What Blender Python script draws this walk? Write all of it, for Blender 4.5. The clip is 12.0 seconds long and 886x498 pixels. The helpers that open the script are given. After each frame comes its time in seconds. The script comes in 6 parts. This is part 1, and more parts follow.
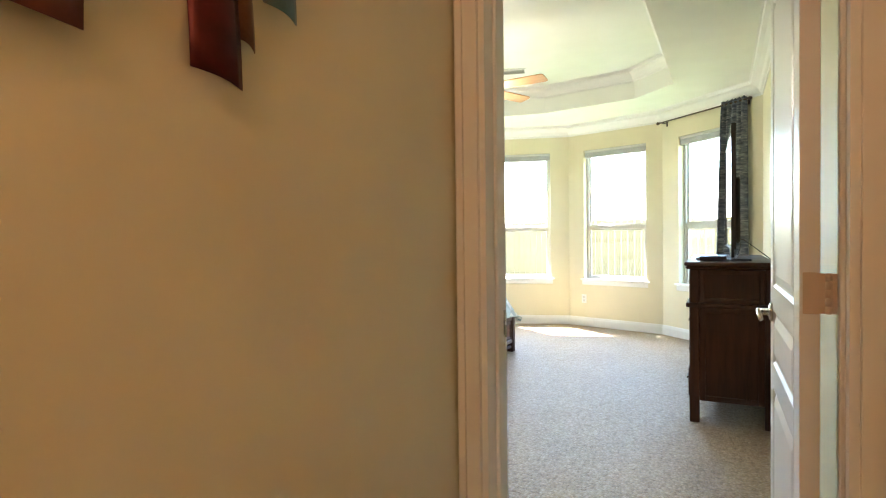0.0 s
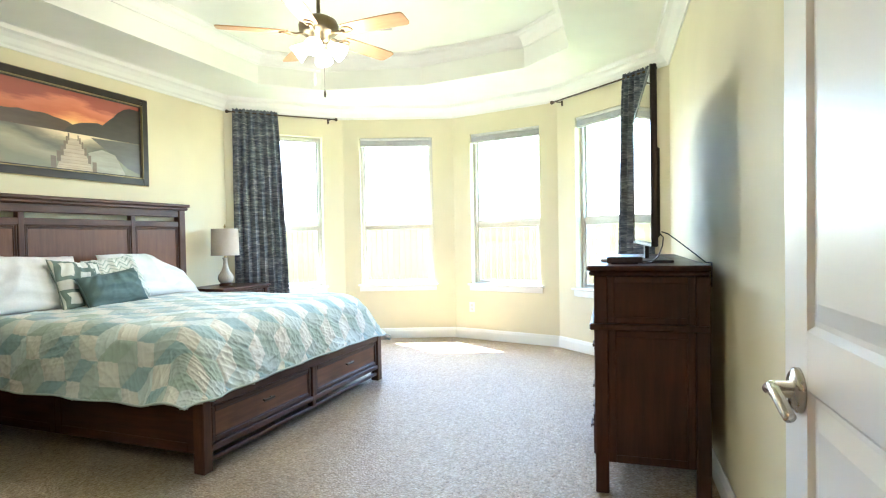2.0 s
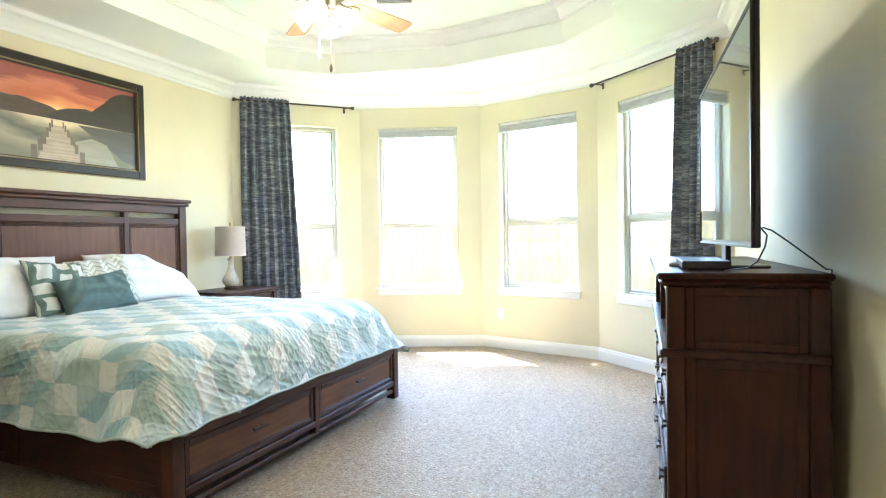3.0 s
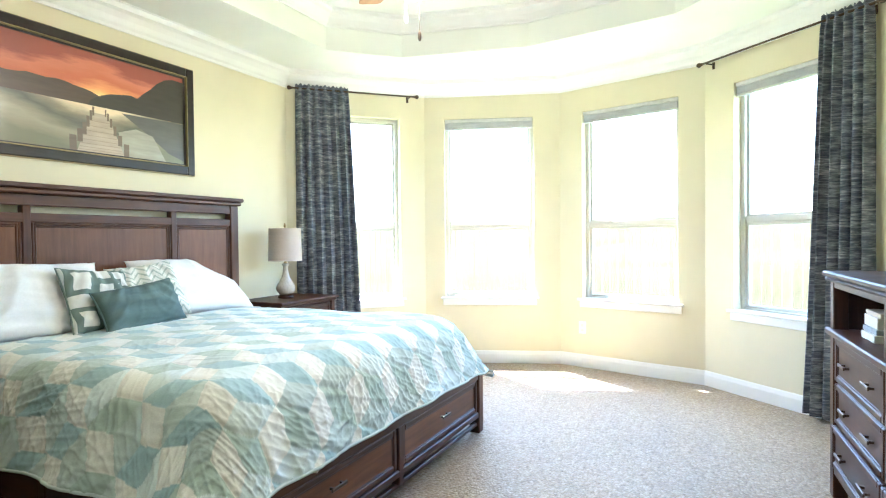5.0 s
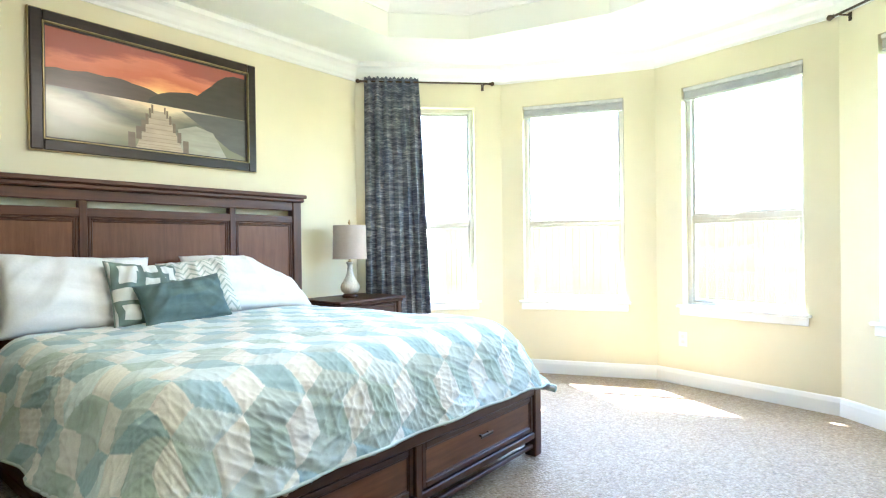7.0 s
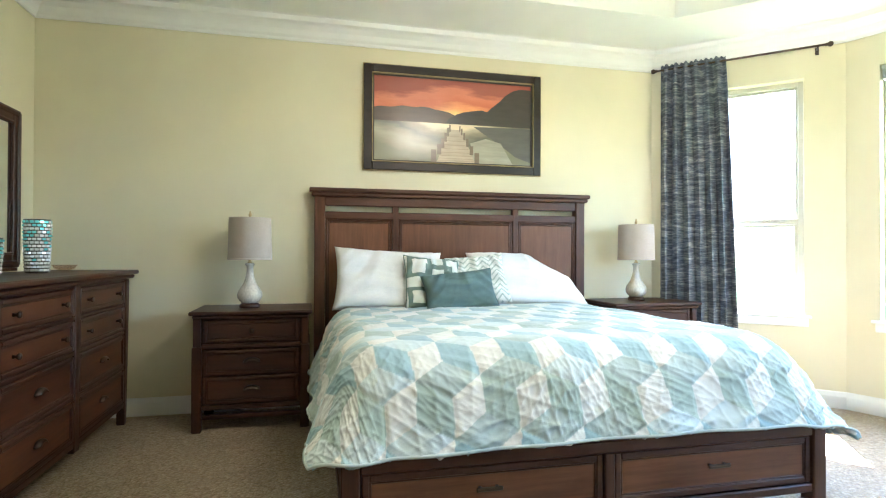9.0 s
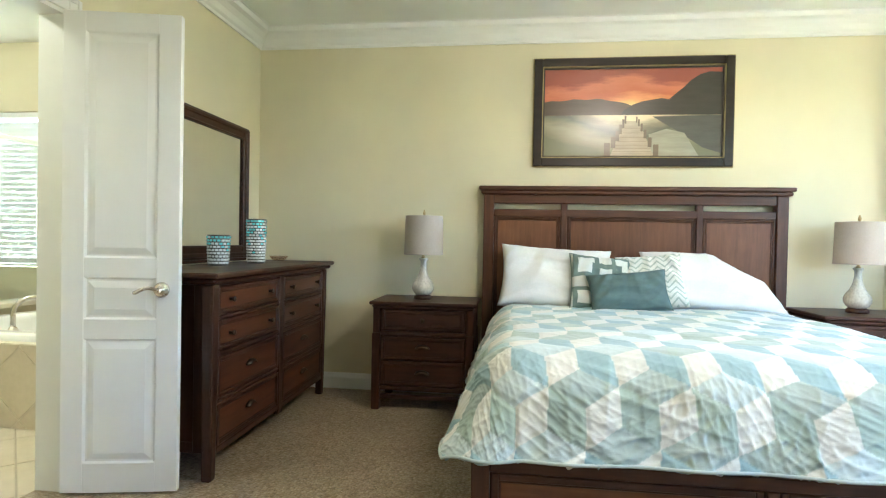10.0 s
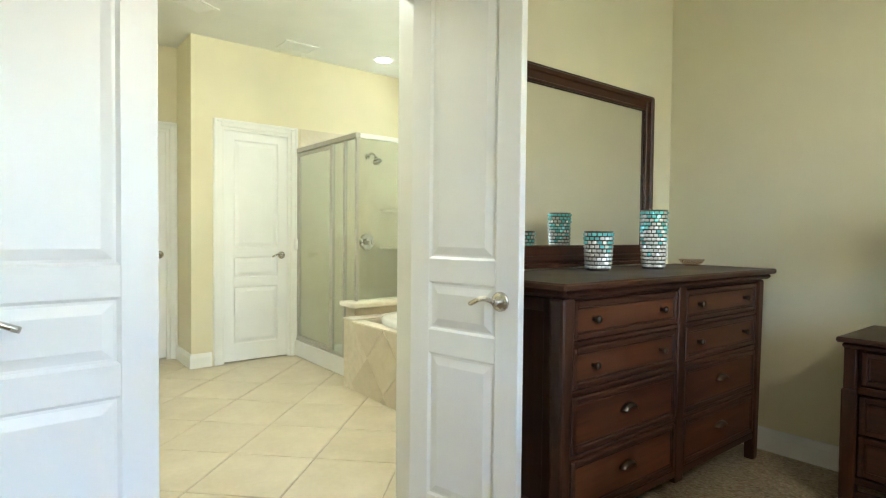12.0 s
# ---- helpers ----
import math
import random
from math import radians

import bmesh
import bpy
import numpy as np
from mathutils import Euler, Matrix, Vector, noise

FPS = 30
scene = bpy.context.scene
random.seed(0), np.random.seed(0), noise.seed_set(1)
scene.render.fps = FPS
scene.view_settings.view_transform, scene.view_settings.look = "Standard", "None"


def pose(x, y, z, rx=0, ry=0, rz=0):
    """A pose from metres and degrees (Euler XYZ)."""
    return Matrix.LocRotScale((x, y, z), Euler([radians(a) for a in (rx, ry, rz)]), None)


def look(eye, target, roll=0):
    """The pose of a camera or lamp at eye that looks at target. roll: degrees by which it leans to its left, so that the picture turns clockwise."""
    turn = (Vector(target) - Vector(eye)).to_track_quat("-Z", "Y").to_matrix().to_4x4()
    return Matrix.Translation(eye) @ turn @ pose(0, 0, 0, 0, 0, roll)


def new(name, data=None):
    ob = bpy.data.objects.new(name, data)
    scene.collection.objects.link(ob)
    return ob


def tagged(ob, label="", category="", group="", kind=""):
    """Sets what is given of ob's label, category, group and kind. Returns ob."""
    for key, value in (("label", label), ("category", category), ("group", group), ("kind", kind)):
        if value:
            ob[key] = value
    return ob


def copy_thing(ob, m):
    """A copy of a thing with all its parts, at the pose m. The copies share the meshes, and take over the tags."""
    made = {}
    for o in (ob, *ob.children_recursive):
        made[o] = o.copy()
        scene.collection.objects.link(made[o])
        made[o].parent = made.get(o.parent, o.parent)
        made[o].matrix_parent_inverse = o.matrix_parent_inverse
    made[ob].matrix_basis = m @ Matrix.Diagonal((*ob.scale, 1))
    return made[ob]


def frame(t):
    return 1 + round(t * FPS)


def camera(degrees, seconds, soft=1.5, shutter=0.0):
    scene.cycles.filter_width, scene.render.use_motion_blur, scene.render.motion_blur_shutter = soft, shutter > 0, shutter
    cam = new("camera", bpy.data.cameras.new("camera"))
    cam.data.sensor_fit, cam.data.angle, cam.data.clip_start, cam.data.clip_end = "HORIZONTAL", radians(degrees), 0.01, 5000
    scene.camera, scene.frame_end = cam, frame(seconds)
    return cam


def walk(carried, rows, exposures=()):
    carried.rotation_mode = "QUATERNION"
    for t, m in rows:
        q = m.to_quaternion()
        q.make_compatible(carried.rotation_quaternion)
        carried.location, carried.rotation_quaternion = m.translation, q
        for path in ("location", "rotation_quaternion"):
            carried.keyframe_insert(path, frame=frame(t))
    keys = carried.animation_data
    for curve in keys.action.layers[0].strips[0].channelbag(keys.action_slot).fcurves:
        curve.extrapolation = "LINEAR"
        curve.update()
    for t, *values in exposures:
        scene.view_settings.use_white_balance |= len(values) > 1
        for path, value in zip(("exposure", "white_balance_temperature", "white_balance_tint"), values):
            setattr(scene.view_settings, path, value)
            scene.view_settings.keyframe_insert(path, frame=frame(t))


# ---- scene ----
cam = camera(77.5, 12.0, soft=1.15)
PATH = [
    (0, (0.179, 0.066, 1.229), (-0.821, 1.797, 1.188), -0.7),
    (0.5, (0.131, 0.348, 1.217), (-0.732, 2.152, 1.176), -0.7),
    (1, (0.09, 0.703, 1.21), (-0.661, 2.556, 1.168), -0.8),
    (1.5, (0.063, 1.072, 1.195), (-0.628, 2.949, 1.155), -0.9),
    (2, (-0.004, 1.383, 1.19), (-0.695, 3.259, 1.149), -1.0),
    (2.5, (-0.107, 1.667, 1.186), (-0.807, 3.54, 1.143), -1.0),
    (3, (-0.199, 1.925, 1.181), (-0.978, 3.767, 1.142), -0.9),
    (3.2, (-0.238, 1.97, 1.198), (-1.054, 3.795, 1.148), -0.9),
    (4.8, (-0.735, 2.326, 1.226), (-1.639, 4.11, 1.183), -0.6),
    (5, (-0.784, 2.349, 1.219), (-1.677, 4.138, 1.182), -0.6),
    (5.5, (-0.79, 2.37, 1.21), (-1.679, 4.161, 1.178), -0.6),
    (6, (-0.739, 2.489, 1.201), (-1.64, 4.274, 1.172), -0.6),
    (6.5, (-0.685, 2.678, 1.179), (-1.718, 4.39, 1.155), -0.7),
    (7, (-0.634, 2.896, 1.146), (-1.891, 4.452, 1.134), -0.7),
    (7.2, (-0.608, 2.977, 1.135), (-1.967, 4.443, 1.13), -0.8),
    (8.8, (-0.275, 3.40, 1.095), (-2.182, 4.000, 1.107), 0.0),
    (9, (-0.233, 3.465, 1.089), (-2.178, 3.929, 1.107), 0.2),
    (9.5, (-0.178, 3.664, 1.108), (-2.176, 3.758, 1.110), 0.8),
    (10, (-0.185, 3.69, 1.147), (-2.17, 3.444, 1.118), 1.1),
    (10.5, (-0.35, 3.686, 1.13), (-2.255, 3.078, 1.099), 0.9),
    (11, (-0.564, 3.654, 1.131), (-2.288, 2.641, 1.092), 0.7),
    (11.5, (-0.824, 3.634, 1.141), (-2.338, 2.329, 1.091), 0.6),
    (12, (-1.119, 3.525, 1.139), (-2.356, 1.955, 1.084), 0.6),
]
EXPOSURES = [(0.0, 4.53, 6000, 9.5), (1.6, 4.76, 5700, 10), (3.0, 4.85, 5600, 12), (5.0, 4.88, 5450, 12), (7.2, 4.87, 5450, 12), (9.0, 4.84, 5600, 10.5), (12.0, 4.79, 5780, 10)]
walk(cam, [(t, look(eye, target, roll)) for t, eye, target, roll in PATH], EXPOSURES)

# ---------------- light ----------------
SUN_TO = Vector((-0.527, 0.329, 1.0)).normalized()
world = bpy.data.worlds.new("world")
scene.world = world
world.use_nodes = True
wn = world.node_tree
sky = wn.nodes.new("ShaderNodeTexSky")
sky.sky_type, sky.sun_disc = "NISHITA", False
sky.sun_elevation = math.asin(SUN_TO.z)
sky.sun_rotation = math.atan2(SUN_TO.x, SUN_TO.y)
wn.links.new(sky.outputs[0], wn.nodes["Background"].inputs[0])
wn.nodes["Background"].inputs[1].default_value = 0.15
sun = new("sun", bpy.data.lights.new("sun", "SUN"))
sun.data.energy, sun.data.angle, sun.data.color = 5.0, radians(0.5), (1.0, 0.95, 0.86)
sun.matrix_world = look(SUN_TO * 30, (0, 0, 0))


def area_lamp(name, m, w, h, watts, color):
    d = bpy.data.lights.new(name, "AREA")
    d.shape, d.size, d.size_y, d.energy, d.color = "RECTANGLE", w, h, watts, color
    ob = new(name, d)
    ob.matrix_world = m
    return ob


def bulb(name, at, watts, color, size=0.04):
    d = bpy.data.lights.new(name, "POINT")
    d.energy, d.color, d.shadow_soft_size = watts, color, size
    ob = new(name, d)
    ob.location = at
    return ob


# ---------------- materials ----------------
class Nodes:
    """A small builder for node materials."""

    def __init__(self, name, rough=0.5, metal=0.0):
        self.m = bpy.data.materials.new(name)
        self.m.use_nodes = True
        self.t = self.m.node_tree
        self.b = self.t.nodes["Principled BSDF"]
        self.b.inputs["Roughness"].default_value = rough
        self.b.inputs["Metallic"].default_value = metal

    def n(self, kind, **kw):
        node = self.t.nodes.new(kind)
        for k, v in kw.items():
            node.inputs[k.replace("_", " ")].default_value = v
        return node

    def link(self, a, b):
        self.t.links.new(a, b)

    def coords(self, scale=(1, 1, 1), space="Object"):
        tc, mp = self.n("ShaderNodeTexCoord"), self.n("ShaderNodeMapping")
        mp.inputs["Scale"].default_value = scale
        self.link(tc.outputs[space], mp.inputs["Vector"])
        return mp.outputs["Vector"]

    def noise(self, vec, scale, detail=4.0, rough=0.55):
        nz = self.n("ShaderNodeTexNoise", Scale=scale, Detail=detail, Roughness=rough)
        self.link(vec, nz.inputs["Vector"])
        return nz.outputs["Fac"]

    def ramp(self, fac, *stops):
        r = self.n("ShaderNodeValToRGB")
        e = r.color_ramp.elements
        while len(e) < len(stops):
            e.new(0.5)
        for el, (p, c) in zip(e, stops):
            el.position, el.color = p, (*c, 1)
        self.link(fac, r.inputs["Fac"])
        return r.outputs["Color"]

    def mix(self, fac, a, b, mode="MIX"):
        mx = self.t.nodes.new("ShaderNodeMix")
        mx.data_type, mx.blend_type = "RGBA", mode
        for src, i in ((fac, 0), (a, 6), (b, 7)):
            if isinstance(src, (int, float)):
                mx.inputs[i].default_value = src
            elif isinstance(src, tuple):
                mx.inputs[i].default_value = (*src, 1)
            else:
                self.link(src, mx.inputs[i])
        return mx.outputs[2]

    def color(self, src):
        if isinstance(src, tuple):
            self.b.inputs["Base Color"].default_value = (*src, 1)
        else:
            self.link(src, self.b.inputs["Base Color"])
        return self

    def bump(self, height, strength=0.3, dist=0.002):
        bp = self.n("ShaderNodeBump", Strength=strength, Distance=dist)
        self.link(height, bp.inputs["Height"])
        self.link(bp.outputs["Normal"], self.b.inputs["Normal"])
        return self

    def roughen(self, fac, lo, hi):
        mr = self.n("ShaderNodeMapRange")
        mr.inputs["To Min"].default_value, mr.inputs["To Max"].default_value = lo, hi
        self.link(fac, mr.inputs["Value"])
        self.link(mr.outputs[0], self.b.inputs["Roughness"])
        return self


def shade(c, k):
    return tuple(min(1.0, v * k) for v in c)


def paint(name, c, rough=0.6, orange_peel=0.12, vary=0.05):
    """Rolled wall paint: fine stipple, faint cloudiness."""
    k = Nodes(name, rough)
    v = k.coords()
    big = k.noise(v, 1.3, 3)
    fine = k.noise(v, 160, 3)
    k.color(k.ramp(big, (0.3, shade(c, 1 - vary)), (0.7, shade(c, 1 + vary))))
    return k.bump(fine, orange_peel, 0.0015).roughen(big, rough - 0.08, rough + 0.08).m


def gloss_paint(name, c, rough=0.35):
    """Brushed enamel on doors and trim, with faint scuffs."""
    k = Nodes(name, rough)
    v = k.coords((1, 1, 0.08))
    grain = k.noise(v, 120, 3)
    w = k.noise(k.coords(), 4, 4)
    k.color(k.ramp(w, (0.3, shade(c, 0.96)), (0.7, c)))
    return k.bump(grain, 0.08, 0.001).roughen(w, rough - 0.07, rough + 0.1).m


def wood(name, dark, light, axis=0, rough=0.38):
    """Stained wood: long grain along an axis, pores, and wear in the gloss."""
    k = Nodes(name, rough)
    s = [14.0, 14.0, 14.0]
    s[axis] = 1.1
    grain = k.noise(k.coords(tuple(s)), 2.2, 8, 0.65)
    s2 = [90.0, 90.0, 90.0]
    s2[axis] = 4.0
    pores = k.noise(k.coords(tuple(s2)), 1.5, 2)
    wear = k.noise(k.coords(), 3.0, 4)
    oi = k.n("ShaderNodeObjectInfo")
    base = k.ramp(grain, (0.32, dark), (0.52, tuple((a + b) / 2 for a, b in zip(dark, light))), (0.7, light))
    base = k.mix(0.35, base, k.ramp(wear, (0.35, shade(dark, 0.8)), (0.65, light)))
    dim = k.ramp(oi.outputs["Random"], (0.0, (0.86, 0.86, 0.86)), (1.0, (1.1, 1.08, 1.06)))
    k.color(k.mix(1.0, base, dim, "MULTIPLY"))
    k.b.inputs["Specular IOR Level"].default_value = 0.35
    return k.bump(pores, 0.12, 0.001).roughen(wear, rough - 0.08, rough + 0.16).m


def metal(name, c, rough=0.3):
    k = Nodes(name, rough, 1.0)
    w = k.noise(k.coords(), 30, 3)
    k.color(k.ramp(w, (0.3, shade(c, 0.85)), (0.7, c)))
    return k.roughen(w, rough - 0.08, rough + 0.1).m


def plain(name, c, rough=0.5):
    k = Nodes(name, rough)
    w = k.noise(k.coords(), 25, 4)
    return k.color(k.ramp(w, (0.3, shade(c, 0.9)), (0.7, shade(c, 1.05)))).roughen(w, rough - 0.06, rough + 0.08).m


def cloth(name, c, scale=500, vary=0.12, rough=0.9, strength=0.4):
    """Woven cloth: crossed threads and soft blotches."""
    k = Nodes(name, rough)
    v = k.coords()
    a = k.noise(k.coords((1, 0.15, 1)), scale, 2)
    b = k.noise(k.coords((0.15, 1, 0.15)), scale, 2)
    weave = k.mix(0.5, a, b)
    w = k.noise(v, 9, 4)
    c1 = k.ramp(w, (0.3, shade(c, 1 - vary)), (0.7, shade(c, 1 + vary * 0.5)))
    k.color(k.mix(0.25, c1, k.ramp(weave, (0.35, shade(c, 0.75)), (0.65, shade(c, 1.1)))))
    return k.bump(weave, strength, 0.001).m


def carpet_material():
    """Cut-pile carpet: tufts of mixed beige yarns, the shade between them put into the colour."""
    k = Nodes("carpet", 0.5)
    v = k.coords()
    warp = k.noise(v, 60, 3)
    tuft = k.n("ShaderNodeTexVoronoi", Scale=82.0, Randomness=1.0)
    k.link(k.mix(0.02, v, k.n("ShaderNodeTexNoise", Scale=70.0).outputs["Color"]), tuft.inputs["Vector"])
    yarn = k.ramp(tuft.outputs["Color"], (0.06, (0.12, 0.083, 0.05)), (0.28, (0.30, 0.228, 0.148)), (0.6, (0.43, 0.345, 0.24)), (0.95, (0.58, 0.49, 0.37)))
    # Darker colour between tufts stands for the pile's self-shading.
    gap_shade = k.ramp(tuft.outputs["Distance"], (0.2, (1, 1, 1)), (0.8, (0.5, 0.47, 0.44)))
    clump = k.noise(v, 32, 4)
    trod = k.noise(v, 2.2, 3)
    c = k.mix(1.0, yarn, gap_shade, "MULTIPLY")
    c = k.mix(0.38, c, k.ramp(clump, (0.36, (0.25, 0.187, 0.118)), (0.64, (0.48, 0.395, 0.285))))
    c = k.mix(1.0, c, k.ramp(trod, (0.3, (0.9, 0.89, 0.87)), (0.7, (1, 1, 1))), "MULTIPLY")
    k.color(c)
    h = k.mix(0.55, tuft.outputs["Distance"], warp)
    inv = k.n("ShaderNodeInvert")
    k.link(h, inv.inputs["Color"])
    k.b.inputs["Sheen Weight"].default_value = 0.12
    k.b.inputs["Specular IOR Level"].default_value = 0.9
    k.b.inputs["Specular Tint"].default_value = (1.0, 0.77, 0.50, 1)
    k.b.inputs["Sheen Tint"].default_value = (1.0, 0.96, 0.88, 1)
    k.b.inputs["Sheen Roughness"].default_value = 0.45
    return k.bump(inv.outputs[0], 0.9, 0.012).m


def stone_tile(name, c1, c2, rough=0.35, scale=5):
    """Glazed stone-look tile, each piece a little different."""
    k = Nodes(name, rough)
    oi = k.n("ShaderNodeObjectInfo")
    v = k.coords()
    add = k.n("ShaderNodeVectorMath")
    k.link(v, add.inputs[0])
    k.link(oi.outputs["Random"], add.inputs[1])
    w = k.noise(add.outputs[0], scale, 6, 0.6)
    f = k.noise(add.outputs[0], scale * 9, 3)
    c = k.mix(0.12, k.ramp(w, (0.3, c1), (0.7, c2)), k.ramp(f, (0.35, shade(c1, 0.85)), (0.65, shade(c2, 1.05))))
    c = k.mix(1.0, c, k.ramp(oi.outputs["Random"], (0, (0.93, 0.92, 0.9)), (1, (1, 1, 1))), "MULTIPLY")
    k.color(c)
    return k.bump(f, 0.05, 0.001).roughen(w, rough - 0.1, rough + 0.12).m


def clear_glass(name, tint=(1, 1, 1), gloss=0.06):
    """Thin pane: lets light straight through and mirrors a little."""
    m = bpy.data.materials.new(name)
    m.use_nodes = True
    t = m.node_tree
    t.nodes.clear()
    out, mixer = t.nodes.new("ShaderNodeOutputMaterial"), t.nodes.new("ShaderNodeMixShader")
    clear, shiny = t.nodes.new("ShaderNodeBsdfTransparent"), t.nodes.new("ShaderNodeBsdfGlossy")
    clear.inputs[0].default_value = (*tint, 1)
    shiny.inputs["Roughness"].default_value = 0.02
    mixer.inputs[0].default_value = gloss
    t.links.new(clear.outputs[0], mixer.inputs[1])
    t.links.new(shiny.outputs[0], mixer.inputs[2])
    t.links.new(mixer.outputs[0], out.inputs[0])
    return m


def glow(name, c, strength):
    k = Nodes(name, 0.4)
    k.color(shade(c, 0.8))
    k.b.inputs["Emission Color"].default_value = (*c, 1)
    k.b.inputs["Emission Strength"].default_value = strength
    return k.m


WALL = paint("wall_paint", (0.70, 0.645, 0.455))
CEIL = paint("ceiling_paint", (0.80, 0.81, 0.745), 0.75, 0.25)
TRIM = gloss_paint("white_trim", (0.82, 0.82, 0.785))
DOORP = gloss_paint("white_door_enamel", (0.84, 0.84, 0.83), 0.3)
CARPET = carpet_material()
W_D, W_L = (0.013, 0.0036, 0.0018), (0.072, 0.0238, 0.0098)
WOOD_X = wood("walnut_stain_along_x", W_D, W_L, 0)
WOOD_Y = wood("walnut_stain_along_y", W_D, W_L, 1)
WOOD_Z = wood("walnut_stain_along_z", W_D, W_L, 2)
BED_X = wood("bed_walnut_along_x", (0.034, 0.0115, 0.0055), (0.108, 0.042, 0.019), 0)
BED_Z = wood("bed_walnut_along_z", (0.036, 0.0125, 0.006), (0.115, 0.045, 0.020), 2)
FIELD_X = wood("bed_walnut_field_along_x", (0.095, 0.032, 0.0125), (0.25, 0.100, 0.040), 0)
FIELD_Z = wood("bed_walnut_field_along_z", (0.095, 0.034, 0.0145), (0.205, 0.088, 0.039), 2)
DRAWER_X = wood("walnut_drawer_along_x", (0.030, 0.0088, 0.0038), (0.128, 0.040, 0.0145), 0)
BRONZE = metal("dark_bronze", (0.10, 0.075, 0.055), 0.35)
NICKEL = metal("satin_nickel", (0.62, 0.58, 0.52), 0.25)
BRASS = metal("worn_brass", (0.55, 0.42, 0.22), 0.35)
BLACK = plain("black_plastic", (0.012, 0.012, 0.013), 0.35)
MIRROR = Nodes("mirror_silver", 0.01, 1.0).color((0.88, 0.89, 0.87)).m
SCREEN = Nodes("black_screen_glass", 0.04).color((0.006, 0.006, 0.007)).m
PANE = clear_glass("window_glass", (0.97, 0.99, 0.98), 0.025)
VINYL = gloss_paint("almond_vinyl", (0.56, 0.53, 0.45), 0.4)


# ---------------- building tools ----------------
def mesh_ob(name, bm, mat, smooth=False):
    me = bpy.data.meshes.new(name)
    bm.normal_update()
    bm.to_mesh(me)
    bm.free()
    for x in mat if isinstance(mat, (list, tuple)) else [mat]:
        me.materials.append(x)
    if smooth:
        for p in me.polygons:
            p.use_smooth = True
    return new(name, me)


def part(name, bm, mat, parent, label="", smooth=False):
    ob = mesh_ob(name, bm, mat, smooth)
    ob.parent = parent
    return tagged(ob, label)


def thing(name, label, category, m=None, group="", kind=""):
    ob = new(name)
    ob.empty_display_size = 0.1
    if m is not None:
        ob.matrix_world = m
    return tagged(ob, label, category, group, kind)


def structure(name, bm, mat, label="", smooth=False):
    return tagged(mesh_ob(name, bm, mat, smooth), label, kind="structure")


def box(x0, x1, y0, y1, z0, z1, bevel=0.0, bm=None, seg=1):
    """A block between two corners, edges rounded by bevel; added to bm when given."""
    b = bmesh.new()
    r = bmesh.ops.create_cube(b, size=1.0)
    for v in r["verts"]:
        v.co = Vector(((x0 + x1) / 2 + v.co.x * (x1 - x0), (y0 + y1) / 2 + v.co.y * (y1 - y0), (z0 + z1) / 2 + v.co.z * (z1 - z0)))
    if bevel > 0:
        bmesh.ops.bevel(b, geom=b.edges[:], offset=bevel, segments=seg, profile=0.6, affect="EDGES", clamp_overlap=True)
    return b if bm is None else join(bm, b)


def join(bm, other, m=None):
    if m is not None:
        bmesh.ops.transform(other, matrix=m, verts=other.verts)
    tmp = bpy.data.meshes.new("tmp")
    other.to_mesh(tmp)
    other.free()
    bm.from_mesh(tmp)
    bpy.data.meshes.remove(tmp)
    return bm


def lathe(profile, seg=28, bm=None, m=None, cap=True):
    """A turned shape from (radius, height) pairs."""
    b = bmesh.new()
    rings = []
    for r, z in profile:
        rings.append([b.verts.new((r * math.cos(2 * math.pi * i / seg), r * math.sin(2 * math.pi * i / seg), z)) for i in range(seg)])
    for a, c in zip(rings, rings[1:]):
        for i in range(seg):
            j = (i + 1) % seg
            b.faces.new((a[i], a[j], c[j], c[i]))
    if cap:
        b.faces.new(list(reversed(rings[0])))
        b.faces.new(rings[-1])
    if m is not None:
        bmesh.ops.transform(b, matrix=m, verts=b.verts)
    return b if bm is None else join(bm, b)


def tube(points, r, seg=8, bm=None):
    """A round bar along points."""
    b = bmesh.new()
    pts = [Vector(p) for p in points]
    rings = []
    for i, p in enumerate(pts):
        d = (pts[min(i + 1, len(pts) - 1)] - pts[max(i - 1, 0)]).normalized()
        u = d.orthogonal().normalized() if i == 0 else (u0 - d * u0.dot(d)).normalized()
        u0 = u
        w = d.cross(u)
        rings.append([b.verts.new(p + r * (math.cos(2 * math.pi * k / seg) * u + math.sin(2 * math.pi * k / seg) * w)) for k in range(seg)])
    for a, c in zip(rings, rings[1:]):
        for i in range(seg):
            j = (i + 1) % seg
            b.faces.new((a[i], a[j], c[j], c[i]))
    b.faces.new(list(reversed(rings[0])))
    b.faces.new(rings[-1])
    return b if bm is None else join(bm, b)


def prism(poly, z0, z1, bm=None):
    b = bmesh.new()
    lo = [b.verts.new((x, y, z0)) for x, y in poly]
    hi = [b.verts.new((x, y, z1)) for x, y in poly]
    b.faces.new(list(reversed(lo)))
    b.faces.new(hi)
    for i in range(len(poly)):
        j = (i + 1) % len(poly)
        b.faces.new((lo[i], lo[j], hi[j], hi[i]))
    bmesh.ops.recalc_face_normals(b, faces=b.faces[:])
    return b if bm is None else join(bm, b)


def frame_ring(x0, x1, z0, z1, w, y0, y1, bevel=0.003, bm=None):
    """A picture-frame ring in the xz plane, y0 to y1 thick."""
    b = bmesh.new()
    box(x0, x0 + w, y0, y1, z0, z1, bevel, b)
    box(x1 - w, x1, y0, y1, z0, z1, bevel, b)
    box(x0 + w, x1 - w, y0, y1, z0, z0 + w, bevel, b)
    box(x0 + w, x1 - w, y0, y1, z1 - w, z1, bevel, b)
    return b if bm is None else join(bm, b)


